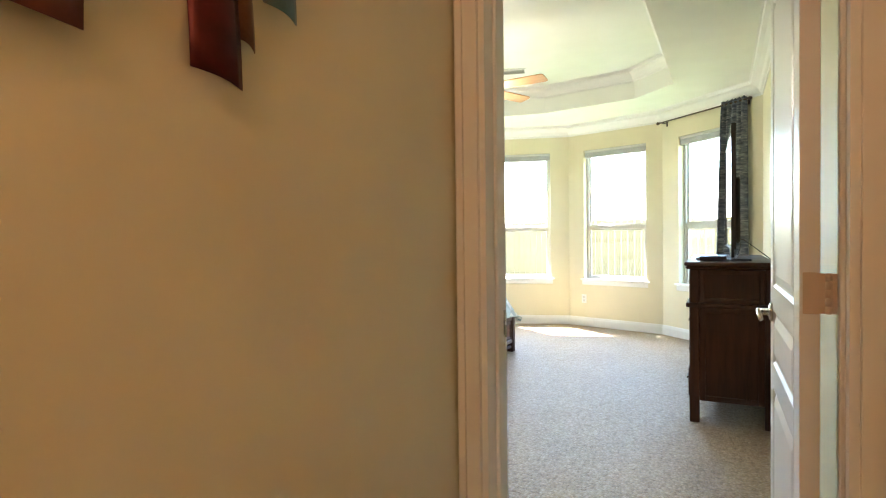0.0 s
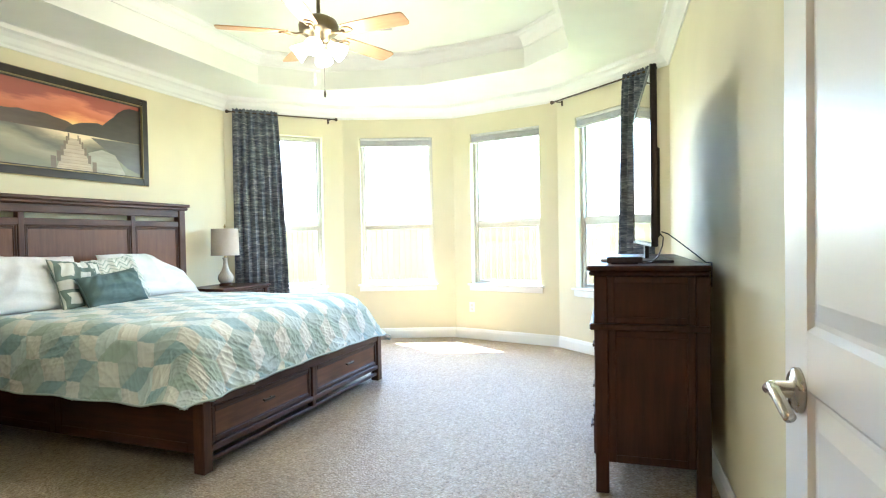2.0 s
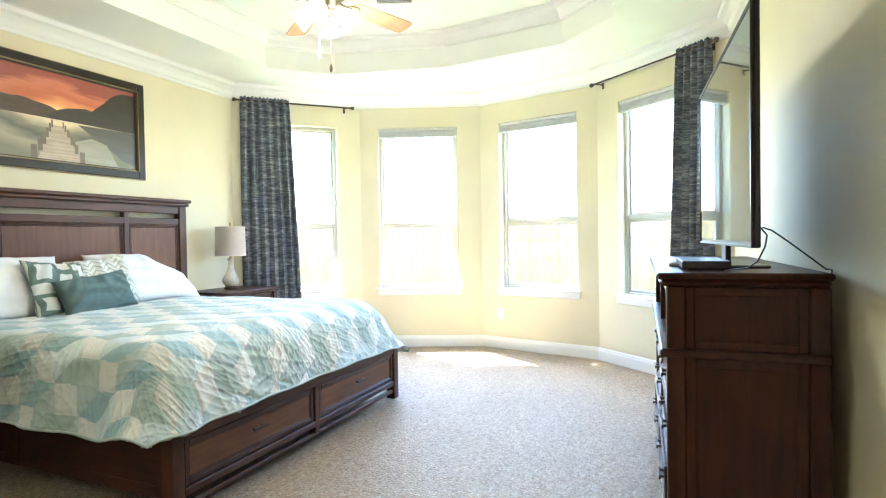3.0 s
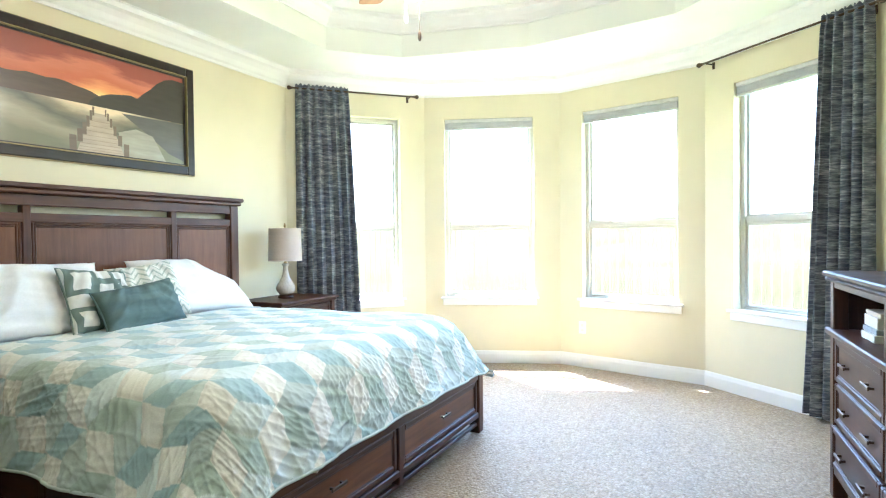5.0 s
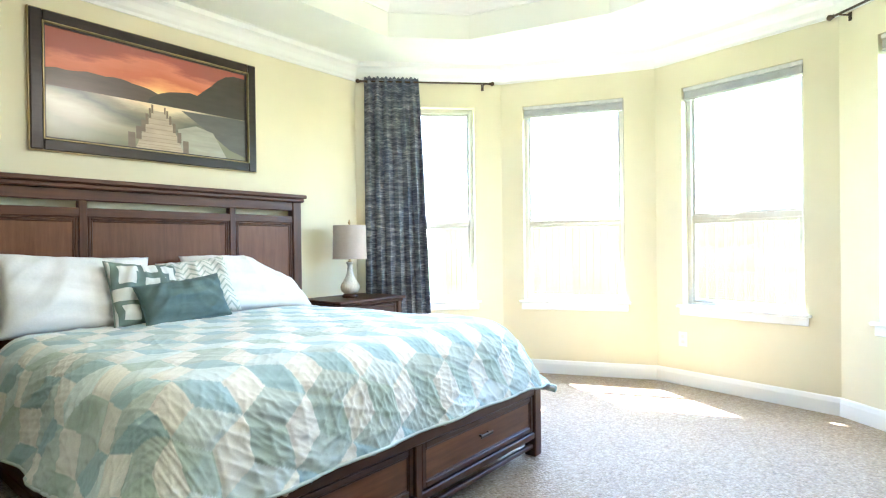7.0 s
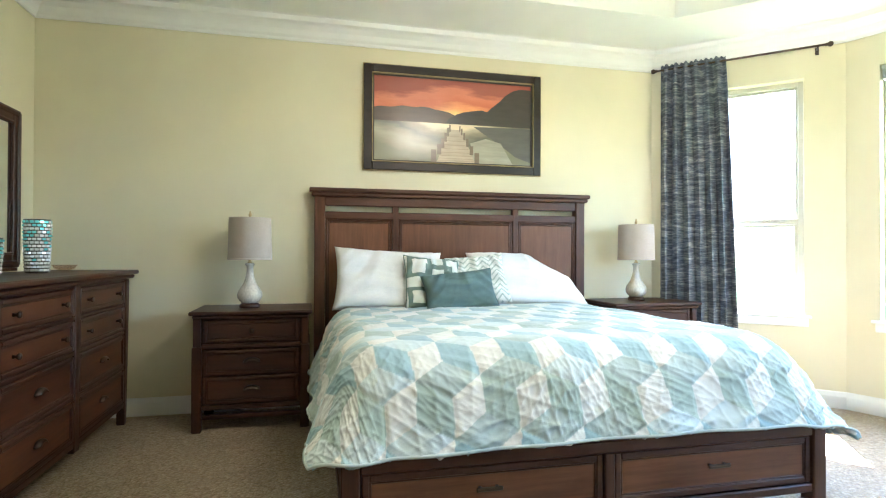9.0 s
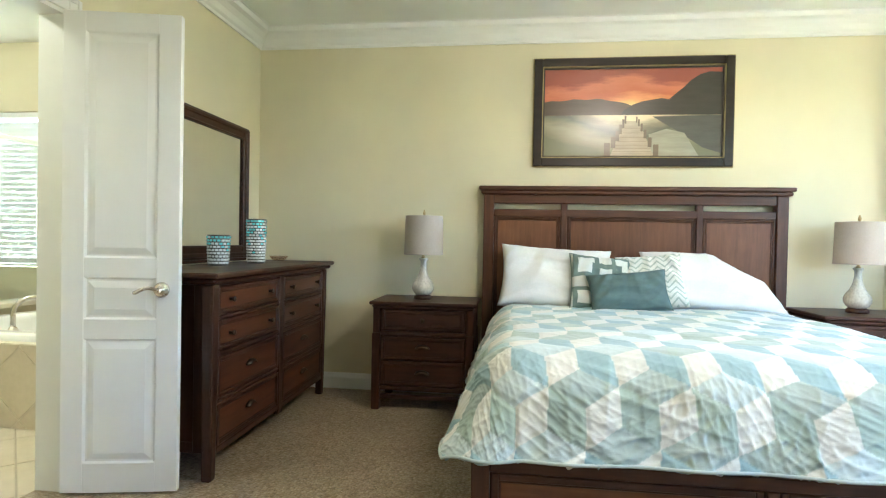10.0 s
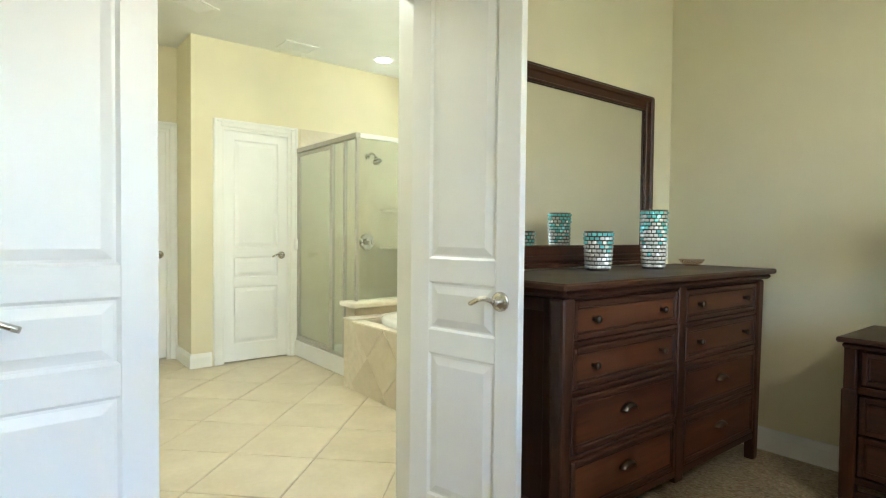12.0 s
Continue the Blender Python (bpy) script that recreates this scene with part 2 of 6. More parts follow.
def wall_frame(p, q):
    """The pose whose x runs along the wall from p to q and whose y points to the left of it."""
    return pose(p[0], p[1], 0, 0, 0, math.degrees(math.atan2(q[1] - p[1], q[0] - p[0])))


def span(p, q):
    return math.hypot(q[0] - p[0], q[1] - p[1])


def wall_mesh(length, height, thick, holes=(), ext=(0.0, 0.0), z0=0.0):
    """A wall along x with its room face at y=0 and its body on y<0; holes (x0, x1, z0, z1) go right through."""
    xs = sorted({-ext[0], length + ext[1], *[h[0] for h in holes], *[h[1] for h in holes]})
    zs = sorted({z0, height, *[max(h[2], z0) for h in holes], *[h[3] for h in holes]})
    b, memo = bmesh.new(), {}

    def vert(x, y, z):
        key = (round(x, 4), round(y, 4), round(z, 4))
        if key not in memo:
            memo[key] = b.verts.new(key)
        return memo[key]

    def solid(i, k):
        if not (0 <= i < len(xs) - 1 and 0 <= k < len(zs) - 1):
            return False
        cx, cz = (xs[i] + xs[i + 1]) / 2, (zs[k] + zs[k + 1]) / 2
        return not any(h[0] < cx < h[1] and h[2] < cz < h[3] for h in holes)

    for i in range(len(xs) - 1):
        for k in range(len(zs) - 1):
            if not solid(i, k):
                continue
            a, c, d, e = xs[i], xs[i + 1], zs[k], zs[k + 1]
            b.faces.new([vert(a, 0, d), vert(c, 0, d), vert(c, 0, e), vert(a, 0, e)][::-1])
            b.faces.new([vert(a, -thick, d), vert(c, -thick, d), vert(c, -thick, e), vert(a, -thick, e)])
            for di, dk, quad in ((-1, 0, ((a, d), (a, e))), (1, 0, ((c, e), (c, d))), (0, -1, ((c, d), (a, d))), (0, 1, ((a, e), (c, e)))):
                if not solid(i + di, k + dk):
                    (x1, z1), (x2, z2) = quad
                    b.faces.new((vert(x1, 0, z1), vert(x2, 0, z2), vert(x2, -thick, z2), vert(x1, -thick, z1)))
    bmesh.ops.recalc_face_normals(b, faces=b.faces[:])
    return b


def wall(name, p, q, height, thick, holes=(), ext=(0.0, 0.0), mat=None, label=""):
    """Room face from p to q with the room on its left."""
    ob = structure(name, wall_mesh(span(p, q), height, thick, holes, ext), mat or WALL, label or "yellow-beige painted plaster wall")
    ob.matrix_world = wall_frame(p, q)
    return ob


def sweep(path, profile, closed=False, bm=None):
    """A moulding along plan points with the room on the left; profile of (distance into the room, height)."""
    b = bmesh.new()
    n = len(path)
    rows = []
    for i in range(n):
        p = Vector(path[i])
        a = Vector(path[i - 1]) if closed or i > 0 else None
        c = Vector(path[(i + 1) % n]) if closed or i < n - 1 else None
        d1 = (p - a).normalized() if a is not None else (c - p).normalized()
        d2 = (c - p).normalized() if c is not None else d1
        n1, n2 = Vector((-d1.y, d1.x)), Vector((-d2.y, d2.x))
        m = (n1 + n2).normalized()
        m = m / max(0.2, m.dot(n1))
        rows.append([b.verts.new((p.x + m.x * d, p.y + m.y * d, z)) for d, z in profile])
    k = len(profile)
    for i in range(n if closed else n - 1):
        r, s = rows[i], rows[(i + 1) % n]
        for j in range(k):
            l = (j + 1) % k
            b.faces.new((r[j], s[j], s[l], r[l]))
    if not closed:
        b.faces.new(rows[0])
        b.faces.new(list(reversed(rows[-1])))
    bmesh.ops.recalc_face_normals(b, faces=b.faces[:])
    return b if bm is None else join(bm, b)


# ---------------- plan ----------------
SW, NW, C12, APEX, C34, NE = (-4.30, 1.72), (-4.30, 6.22), (-3.38, 7.16), (-2.15, 7.62), (-0.88, 7.33), (0.19, 6.42)
SE, JOG_N, JOG_S = (0.45, 1.645), (-0.86, 1.72), (-0.86, 1.645)
CEIL_Z, TRAY_Z = 2.75, 3.06
HEAD = 2.13
BATH_R, BATH_L = -2.412, -1.445
ENTRY_L, ENTRY_R = -0.527, 0.358
WIN = {"1": (NW, C12, 0.20), "2": (C12, APEX, 0.198), "3": (APEX, C34, 0.23), "4": (C34, NE, 0.265)}
WIN_W, WIN_LO, WIN_HI = 0.865, 0.63, 2.39

# bedroom walls (listed with the room on their left, so the plan runs anticlockwise)
wall("wall_east", SE, NE, CEIL_Z + 0.05, 0.14, ext=(0.2, 0.05))
for key, (p, q, s0) in WIN.items():
    L = span(p, q)
    t0 = L - s0 - WIN_W
    wall("wall_bay_" + key, q, p, CEIL_Z + 0.05, 0.16, holes=[(t0, t0 + WIN_W, WIN_LO, WIN_HI)], ext=(0.06, 0.06))
wall("wall_west", NW, SW, CEIL_Z + 0.05, 0.14, ext=(0.05, 0.14))
wall("wall_south", SW, JOG_N, CEIL_Z + 0.05, 0.12, holes=[(BATH_R - SW[0], BATH_L - SW[0], -1, HEAD)], ext=(0.0, 0.0))
wall("wall_jog", JOG_N, JOG_S, CEIL_Z + 0.05, 0.12)
wall("wall_entry", JOG_S, SE, CEIL_Z + 0.05, 0.14, holes=[(ENTRY_L - JOG_S[0], ENTRY_R - JOG_S[0], -1, HEAD)], ext=(0.12, 0.1))

# carpet, ceiling with its raised tray
ROOM = [(-4.5, 1.60), (-0.95, 1.60), (-0.95, 1.51), (0.55, 1.51), (0.45, 6.55), (-0.80, 7.55), (-2.15, 7.85), (-3.48, 7.36), (-4.5, 6.3)]
structure("floor", prism(ROOM, -0.1, 0.0), CARPET, "beige cut-pile bedroom carpet")
TRAY = [(-3.61, 5.94), (-3.17, 6.39), (-2.14, 6.64), (-1.05, 6.49), (-0.59, 6.07), (-0.43, 2.95), (-0.85, 2.50), (-3.15, 2.50), (-3.61, 2.95)]


def ceiling_mesh():
    b = bmesh.new()
    o = [b.verts.new((x, y, CEIL_Z)) for x, y in ROOM]
    i = [b.verts.new((x, y, CEIL_Z)) for x, y in TRAY]
    edges = [b.edges.new((r[k], r[(k + 1) % len(r)])) for r in (o, i) for k in range(len(r))]
    bmesh.ops.triangle_fill(b, use_beauty=True, use_dissolve=False, edges=edges, normal=(0, 0, -1))
    up = [b.verts.new((x, y, TRAY_Z)) for x, y in TRAY]
    for k in range(len(TRAY)):
        j = (k + 1) % len(TRAY)
        b.faces.new((i[k], i[j], up[j], up[k]))
    b.faces.new(up)
    return b


structure("ceiling", ceiling_mesh(), CEIL, "off-white tray ceiling")
structure("roof_slab", box(-4.5, 0.55, 1.3, 7.2, TRAY_Z + 0.05, TRAY_Z + 0.2), CEIL, "closed roof above the ceiling")

# Unseen roof edge added to block high sun at the bay windows.
SUN_EAVE = [(-0.01, 2.80), (-0.01, 2.95), (-0.45, 2.95), (-0.45, 2.80)]
structure("eave", sweep([(0.50, -2.0), NE, C34, APEX, C12, NW, (-4.30, -2.0)], SUN_EAVE), TRIM, "unseen white soffit added to cut the sunlight")
# crown mouldings, baseboards
CROWN = [(0, 2.605), (0.012, 2.605), (0.014, 2.625), (0.03, 2.64), (0.045, 2.672), (0.075, 2.70), (0.105, 2.712), (0.11, 2.745), (0.125, 2.748), (0.125, 2.752), (0, 2.752)]
LOOP = [SE, NE, C34, APEX, C12, NW, SW, JOG_N, JOG_S]
structure("crown_moulding_trim", sweep(LOOP, CROWN, True), TRIM, "white stepped crown moulding")
TCROWN = [(0, 2.935), (0.012, 2.935), (0.014, 2.95), (0.028, 2.965), (0.045, 2.995), (0.07, 3.02), (0.095, 3.03), (0.1, 3.052), (0.112, 3.054), (0.112, 3.062), (0, 3.062)]
structure("tray_crown_trim", sweep(list(reversed(TRAY)), TCROWN, True), TRIM, "white crown moulding inside the tray")
BASE = [(0, 0), (0.016, 0), (0.016, 0.085), (0.012, 0.1), (0.009, 0.112), (0.004, 0.12), (0, 0.12)]
bb = sweep([(0, 0), SE, NE, C34, APEX, C12, NW, SW, (BATH_R - 0.075, 1.72)][1:], BASE)
sweep([(BATH_L + 0.075, 1.72), JOG_N, JOG_S, (ENTRY_L - 0.07, 1.645)], BASE, bm=bb)
structure("baseboard", bb, TRIM, "white painted baseboard")


# ---------------- windows ----------------
def window(key, p, q, s0, shade_on):
    """A recessed single-hung window with drywall returns, a stool and an apron."""
    m = wall_frame(p, q)
    w = tagged(new("window_" + key), "bright single-hung window with almond frame", "window", kind="structure")
    w.matrix_world = m @ pose(s0, 0, 0)
    mid = 1.345
    y0, y1 = 0.085, 0.135
    part("window_frame", frame_ring(0, WIN_W, WIN_LO, WIN_HI, 0.035, y0 - 0.01, y1, 0.004), VINYL, w)
    part("meeting_rail", box(0.035, WIN_W - 0.035, y0 - 0.004, y0 + 0.035, mid - 0.022, mid + 0.022, 0.004), VINYL, w)
    part("lower_sash", frame_ring(0.035, WIN_W - 0.035, WIN_LO + 0.035, mid - 0.022, 0.025, y0 + 0.002, y0 + 0.03, 0.003), VINYL, w)
    part("upper_sash", frame_ring(0.035, WIN_W - 0.035, mid + 0.022, WIN_HI - 0.035, 0.018, y0 + 0.02, y0 + 0.045, 0.003), VINYL, w)
    for lx in (0.24, WIN_W - 0.24):
        part("sash_lock", box(lx - 0.03, lx + 0.03, y0 - 0.012, y0 - 0.004, mid + 0.0, mid + 0.03, 0.004), VINYL, w)
    for nm, z0, z1, yy in (("lower_pane", WIN_LO + 0.06, mid - 0.022, y0 + 0.016), ("upper_pane", mid + 0.022, WIN_HI - 0.053, y0 + 0.034)):
        g = part(nm, box(0.05, WIN_W - 0.05, yy, yy + 0.003, z0, z1), PANE, w)
        g.visible_shadow = False
    st = box(-0.045, WIN_W + 0.045, -0.035, 0.0, WIN_LO - 0.004, WIN_LO + 0.018, 0.006)
    box(0.001, WIN_W - 0.001, -0.002, 0.075, WIN_LO - 0.004, WIN_LO + 0.018, 0.0, st)
    part("window_sill", st, TRIM, w)
    part("apron", box(-0.025, WIN_W + 0.025, -0.016, 0.0, WIN_LO - 0.065, WIN_LO - 0.004, 0.005), TRIM, w)
    if shade_on:
        sh = tagged(new("cellular_shade"), "raised grey-white cellular shade at the window head", "shade")
        sh.matrix_world = w.matrix_world.copy()
        part("headrail", box(0.006, WIN_W - 0.006, 0.012, 0.055, WIN_HI - 0.032, WIN_HI - 0.001, 0.004), SHADE_RAIL, sh)
        stack = bmesh.new()
        for i in range(7):
            z = WIN_HI - 0.037 - i * 0.007
            box(0.01, WIN_W - 0.01, 0.014, 0.053, z - 0.006, z, 0.002, stack)
        part("pleats", stack, SHADE_CLOTH, sh)
        part("bottom_rail", box(0.008, WIN_W - 0.008, 0.014, 0.053, WIN_HI - 0.104, WIN_HI - 0.088, 0.004), SHADE_RAIL, sh)


SHADE_RAIL = plain("shade_rail", (0.62, 0.62, 0.60))
SHADE_CLOTH = cloth("shade_cloth", (0.52, 0.53, 0.55), 300)
for key, (p, q, s0) in WIN.items():
    window(key, p, q, s0, key in "234")


# ---------------- doors ----------------
def casing(name, x0, x1, head, parent_m, face, w=0.07):
    """Flat stepped casing on both jambs and the head, on one face of a wall (face: +1 or -1 out of it)."""
    b = bmesh.new()
    for a, c in ((x0 - w, x0), (x1, x1 + w)):
        box(a, c, 0, 0.014 * face, 0, head + w, 0.003, b)
        i0, i1 = (a + 0.004, a + 0.026) if a < x0 else (c - 0.026, c - 0.004)
        box(i0, i1, 0.013 * face, 0.022 * face, 0, head + w - 0.004, 0.003, b)
    box(x0, x1, 0, 0.0135 * face, head, head + w - 0.001, 0.003, b)
    box(x0 - w + 0.027, x1 + w - 0.027, 0.0125 * face, 0.0215 * face, head + w - 0.027, head + w - 0.005, 0.003, b)
    ob = structure(name, b, TRIM, "white door casing")
    ob.matrix_world = parent_m
    return ob


def jamb_lining(name, x0, x1, head, y0, y1, m, stop=None):
    b = bmesh.new()
    t = 0.018
    box(x0 - 0.001, x0 + t, y0, y1, 0, head, 0.0, b)
    box(x1 - t, x1 + 0.001, y0, y1, 0, head, 0.0, b)
    box(x0 + t, x1 - t, y0, y1, head - t, head + 0.001, 0.0, b)
    if stop is not None:
        s0, s1 = stop
        box(x0 + t, x0 + t + 0.012, s0, s1, 0, head - t, 0.003, b)
        box(x1 - t - 0.012, x1 - t, s0, s1, 0, head - t, 0.003, b)
        box(x0 + t + 0.012, x1 - t - 0.012, s0, s1, head - t - 0.012, head - t, 0.003, b)
    ob = structure(name, b, TRIM, "white door jamb lining")
    ob.matrix_world = m
    return ob


def raised_panel(x0, x1, z0, z1, face_y, out, bm):
    """A moulded panel: a sunk groove and a raised field with sloped borders; out is -1 or +1."""
    rings = [(0.0, 0.0005), (0.009, -0.007), (0.017, -0.007), (0.045, 0.001), (0.05, 0.001)]
    b = bmesh.new()
    loops = []
    for inset, lift in rings:
        y = face_y + out * lift
        loops.append([b.verts.new((x, y, z)) for x, z in ((x0 + inset, z0 + inset), (x1 - inset, z0 + inset), (x1 - inset, z1 - inset), (x0 + inset, z1 - inset))])
    for a, c in zip(loops, loops[1:]):
        for i in range(4):
            j = (i + 1) % 4
            b.faces.new((a[i], a[j], c[j], c[i]) if out < 0 else (a[j], a[i], c[i], c[j]))
    b.faces.new(loops[-1] if out < 0 else list(reversed(loops[-1])))
    join(bm, b)


def lever_bm(side, reach, rose_r=0.034):
    """Lever handle on the face at y=0 pointing along x by reach; side -1 sticks out to -y."""
    b = lathe([(rose_r, 0), (rose_r, 0.006), (rose_r * 0.8, 0.011), (0.013, 0.012), (0.012, 0.04)], 24, m=pose(0, 0, 0, 90 if side < 0 else -90))
    pts = []
    for i in range(11):
        f = i / 10
        pts.append((reach * f, side * (0.042 + 0.004 * math.sin(f * 3.1)), 0.012 * math.sin(f * math.pi * 1.25) - 0.004 * f))
    tube(pts, 0.0085, 10, b)
    return b


def panel_door(name, label, m, w, h, hinge_left, layout, handle, t=0.035, lever_sides=(-1, 1)):
    """A leaf in its own frame: x from the hinge side, front face at y=0, back at y=t. layout: (z0, z1) of panels."""
    d = tagged(new(name), label, "door", kind="structure")
    d.matrix_world = m
    edge = 0.105 if w > 0.6 else 0.095
    cuts = sorted(layout)
    b = bmesh.new()
    zs = [0.012] + [z for c in cuts for z in c] + [h]
    box(0, edge, 0, t, 0.012, h, 0.002, b)
    box(w - edge, w, 0, t, 0.012, h, 0.002, b)
    for a, c in zip(zs[0::2], zs[1::2]):
        box(edge, w - edge, 0, t, a, c, 0.0, b)
    for z0, z1 in cuts:
        raised_panel(edge, w - edge, z0, z1, 0.0, -1, b)
        raised_panel(edge, w - edge, z0, z1, t, 1, b)
    part("leaf", b, DOORP, d)
    hx, hz, reach = handle
    for side in lever_sides:
        hb = lever_bm(side, reach)
        bmesh.ops.transform(hb, matrix=pose(hx, 0 if side < 0 else t, hz), verts=hb.verts)
        part("door_handle", hb, NICKEL, d, "satin nickel lever handle", smooth=True)
    return d


PANELS = [(0.22, 0.72), (0.77, 0.905), (0.955, 1.09), (1.14, 2.0)]
# entry door: opening, leaf swung back beside the east wall
em = pose(0, 1.645, 0)
casing("entry_casing_trim", ENTRY_L, ENTRY_R, HEAD, em, 1, 0.04)
casing("entry_hall_casing_trim", ENTRY_L, ENTRY_R, HEAD, pose(0, 1.505, 0), -1)
jamb_lining("entry_jamb_trim", ENTRY_L, ENTRY_R, HEAD, -0.14, 0.0, em, (-0.085, -0.045))
PANELS = [(0.14, 0.69), (0.775, 0.96), (1.045, 2.03)]
hinge, free = Vector((0.300, 1.652)), Vector((0.252, 2.39))
ang = math.degrees(math.atan2(free.y - hinge.y, free.x - hinge.x))
entry = panel_door("door_1", "open white panelled entry door beside the wall", pose(hinge.x, hinge.y, 0, 0, 0, ang), 0.77, 2.11, True, PANELS, (0.70, 0.95, -0.105), t=0.043, lever_sides=(1,))
HINGE_P = gloss_paint("painted_hinge", (0.64, 0.52, 0.41), 0.4)
for hz in (0.28, 1.085, 1.86):
    hb = box(-0.0025, 0.0005, 0.004, 0.036, hz - 0.05, hz + 0.05, 0.001)
    hp = part("hinge", hb, HINGE_P, entry, "paint-covered hinge")
    for i in range(5):
        part("knuckle", lathe([(0.005, 0.001), (0.0075, 0.002), (0.0075, 0.018), (0.005, 0.019)], 12, m=pose(-0.004, -0.016, hz - 0.05 + 0.02 * i)), HINGE_P, hp, smooth=True)
    part("wing", box(-0.003, -0.001, -0.016, 0.006, hz - 0.048, hz + 0.048), HINGE_P, hp)
    wing = box(-0.048, -0.004, -0.0395, -0.0375, hz - 0.05, hz + 0.05, 0.0005)
    box(-0.006, -0.003, -0.038, -0.016, hz - 0.048, hz + 0.048, 0.0, wing)
    part("wing", wing, HINGE_P, hp)
    for dz in (-0.034, 0.0, 0.034):
        part("screw", lathe([(0.004, 0), (0.0035, 0.0012), (0.001, 0.0014)], 10, m=pose(-0.026 - 0.007 * (dz == 0), -0.0375, hz + dz, -90)), NICKEL, hp)
strike = structure("strike_plate_trim", box(-0.0005, 0.002, -0.03, 0.03, -0.055, 0.055, 0.001), NICKEL, "nickel strike plate in the door jamb")
strike.matrix_world = pose(ENTRY_L + 0.019, 1.645 - 0.035, 0.95)
# No hole is cut; a black block shows the latch hole's shade.
structure("strike_hole_trim", box(0.001, 0.003, -0.011, 0.011, -0.022, 0.022), BLACK, "black block for the shaded latch hole in the strike plate").matrix_world = pose(ENTRY_L + 0.0195, 1.645 - 0.035, 0.95)

# bathroom double doors
bm_ = pose(0, 1.72, 0)
casing("bath_casing_trim", BATH_R, BATH_L, HEAD, bm_, 1)
casing("bath_inner_casing_trim", BATH_R, BATH_L, HEAD, pose(0, 1.60, 0), -1)
jamb_lining("bath_jamb_trim", BATH_R, BATH_L, HEAD, -0.12, 0.0, bm_)
hr, fr = Vector((-2.358, 1.75)), Vector((-2.460, 2.232))
angr = math.degrees(math.atan2(fr.y - hr.y, fr.x - hr.x))
LEAF = 0.495
rdoor = panel_door("door_2", "white panelled bathroom door leaf, open", pose(hr.x, hr.y, 0, 0, 0, angr), LEAF, 2.115, True, PANELS, (LEAF - 0.072, 0.908, -0.10), lever_sides=(-1, 1))
hl, fl = Vector((-1.45, 1.775)), Vector((-0.96, 1.80))
angl = math.degrees(math.atan2(fl.y - hl.y, fl.x - hl.x))
ldoor = panel_door("door_3", "white panelled bathroom door leaf folded back to the wall", pose(hl.x, hl.y, 0, 0, 0, angl), LEAF, 2.115, True, PANELS, (LEAF - 0.08, 0.91, -0.10), lever_sides=(1,))

# ---------------- hall ----------------
HALL_W, HALL_E = -0.60, 0.46
wall("wall_hall_west", (HALL_W, 1.505), (HALL_W, -1.9), 2.75, 0.12)
wall("wall_hall_east", (HALL_E, -1.9), (HALL_E, 1.505), 2.75, 0.12)
wall("wall_hall_south", (HALL_W, -1.9), (HALL_E, -1.9), 2.75, 0.12, ext=(0.12, 0.12))
structure("hall_floor", prism([(HALL_W - 0.1, -2.0), (HALL_E + 0.1, -2.0), (HALL_E + 0.1, 1.51), (HALL_W - 0.1, 1.51)], -0.1, 0.0), CARPET, "beige cut-pile hall carpet")
structure("hall_ceiling", box(HALL_W - 0.1, HALL_E + 0.1, -2.0, 1.505, 2.55, 2.65), CEIL, "off-white hall ceiling")
hbase = sweep([(HALL_W, 1.47), (HALL_W, -1.9), (HALL_E, -1.9), (HALL_E, 1.47)], BASE)
structure("hall_baseboard", hbase, TRIM, "white hall baseboard")
hl_light = thing("hall_ceiling_light", "frosted round hall ceiling light, lit", "ceiling light", pose(-0.05, -0.9, 2.55))
part("base_ring", lathe([(0.13, -0.02), (0.135, 0.0)], 28), BRONZE, hl_light)
part("diffuser", lathe([(0.02, -0.085), (0.07, -0.075), (0.11, -0.05), (0.125, -0.02)], 28), glow("warm_diffuser", (1.0, 0.58, 0.32), 0.3), hl_light, smooth=True)
bulb("hall_lamp", (-0.05, -0.9, 2.38), 1.10, (1.0, 0.53, 0.30), 0.1)

# wall art: overlapping curved metal leaves
ART = [((0.10, 0.356, 1.484, 1.75), 0.9, (0.16, 0.045, 0.025)), ((0.34, 0.425, 1.555, 1.80), 0.6, (0.20, 0.13, 0.07)), ((0.507, 0.604, 1.462, 1.86), 1.0, (0.085, 0.012, 0.010)),
       ((0.59, 0.64, 1.535, 1.84), 0.5, (0.19, 0.085, 0.04)), ((0.655, 0.735, 1.612, 1.92), 0.8, (0.13, 0.20, 0.21)), ((0.42, 0.56, 1.62, 1.90), 0.3, (0.12, 0.03, 0.02))]
art = thing("wall_sculpture", "overlapping rust, red and blue metal panels on the hall wall", "wall art", pose(HALL_W, 0.098, 0.032))
for (y0, y1, z0, z1), k, c in ART:
    b = bmesh.new()
    grid = [[None] * 7 for _ in range(9)]
    lift = 0.012 + 0.018 * k
    for i in range(9):
        for j in range(7):
            u, v = j / 6, i / 8
            y = y0 + (y1 - y0) * u + 0.025 * math.sin(v * 2.2) * (1 if y0 < 0.5 else -1) * v
            grid[i][j] = b.verts.new((lift + 0.012 * math.sin(u * math.pi), y, z0 - 0.016 * (u - 0.0) + (z1 - z0) * v))
    fs = [b.faces.new((grid[i][j], grid[i][j + 1], grid[i + 1][j + 1], grid[i + 1][j])) for i in range(8) for j in range(6)]
    b.normal_update()
    bmesh.ops.solidify(b, geom=fs, thickness=0.002)
    k2 = Nodes("art_metal", 0.4, 0.6)
    k2.color(k2.ramp(k2.noise(k2.coords(), 12, 5), (0.3, shade(c, 0.6)), (0.7, shade(c, 1.4))))
    part("panel", b, k2.m, art, smooth=True)
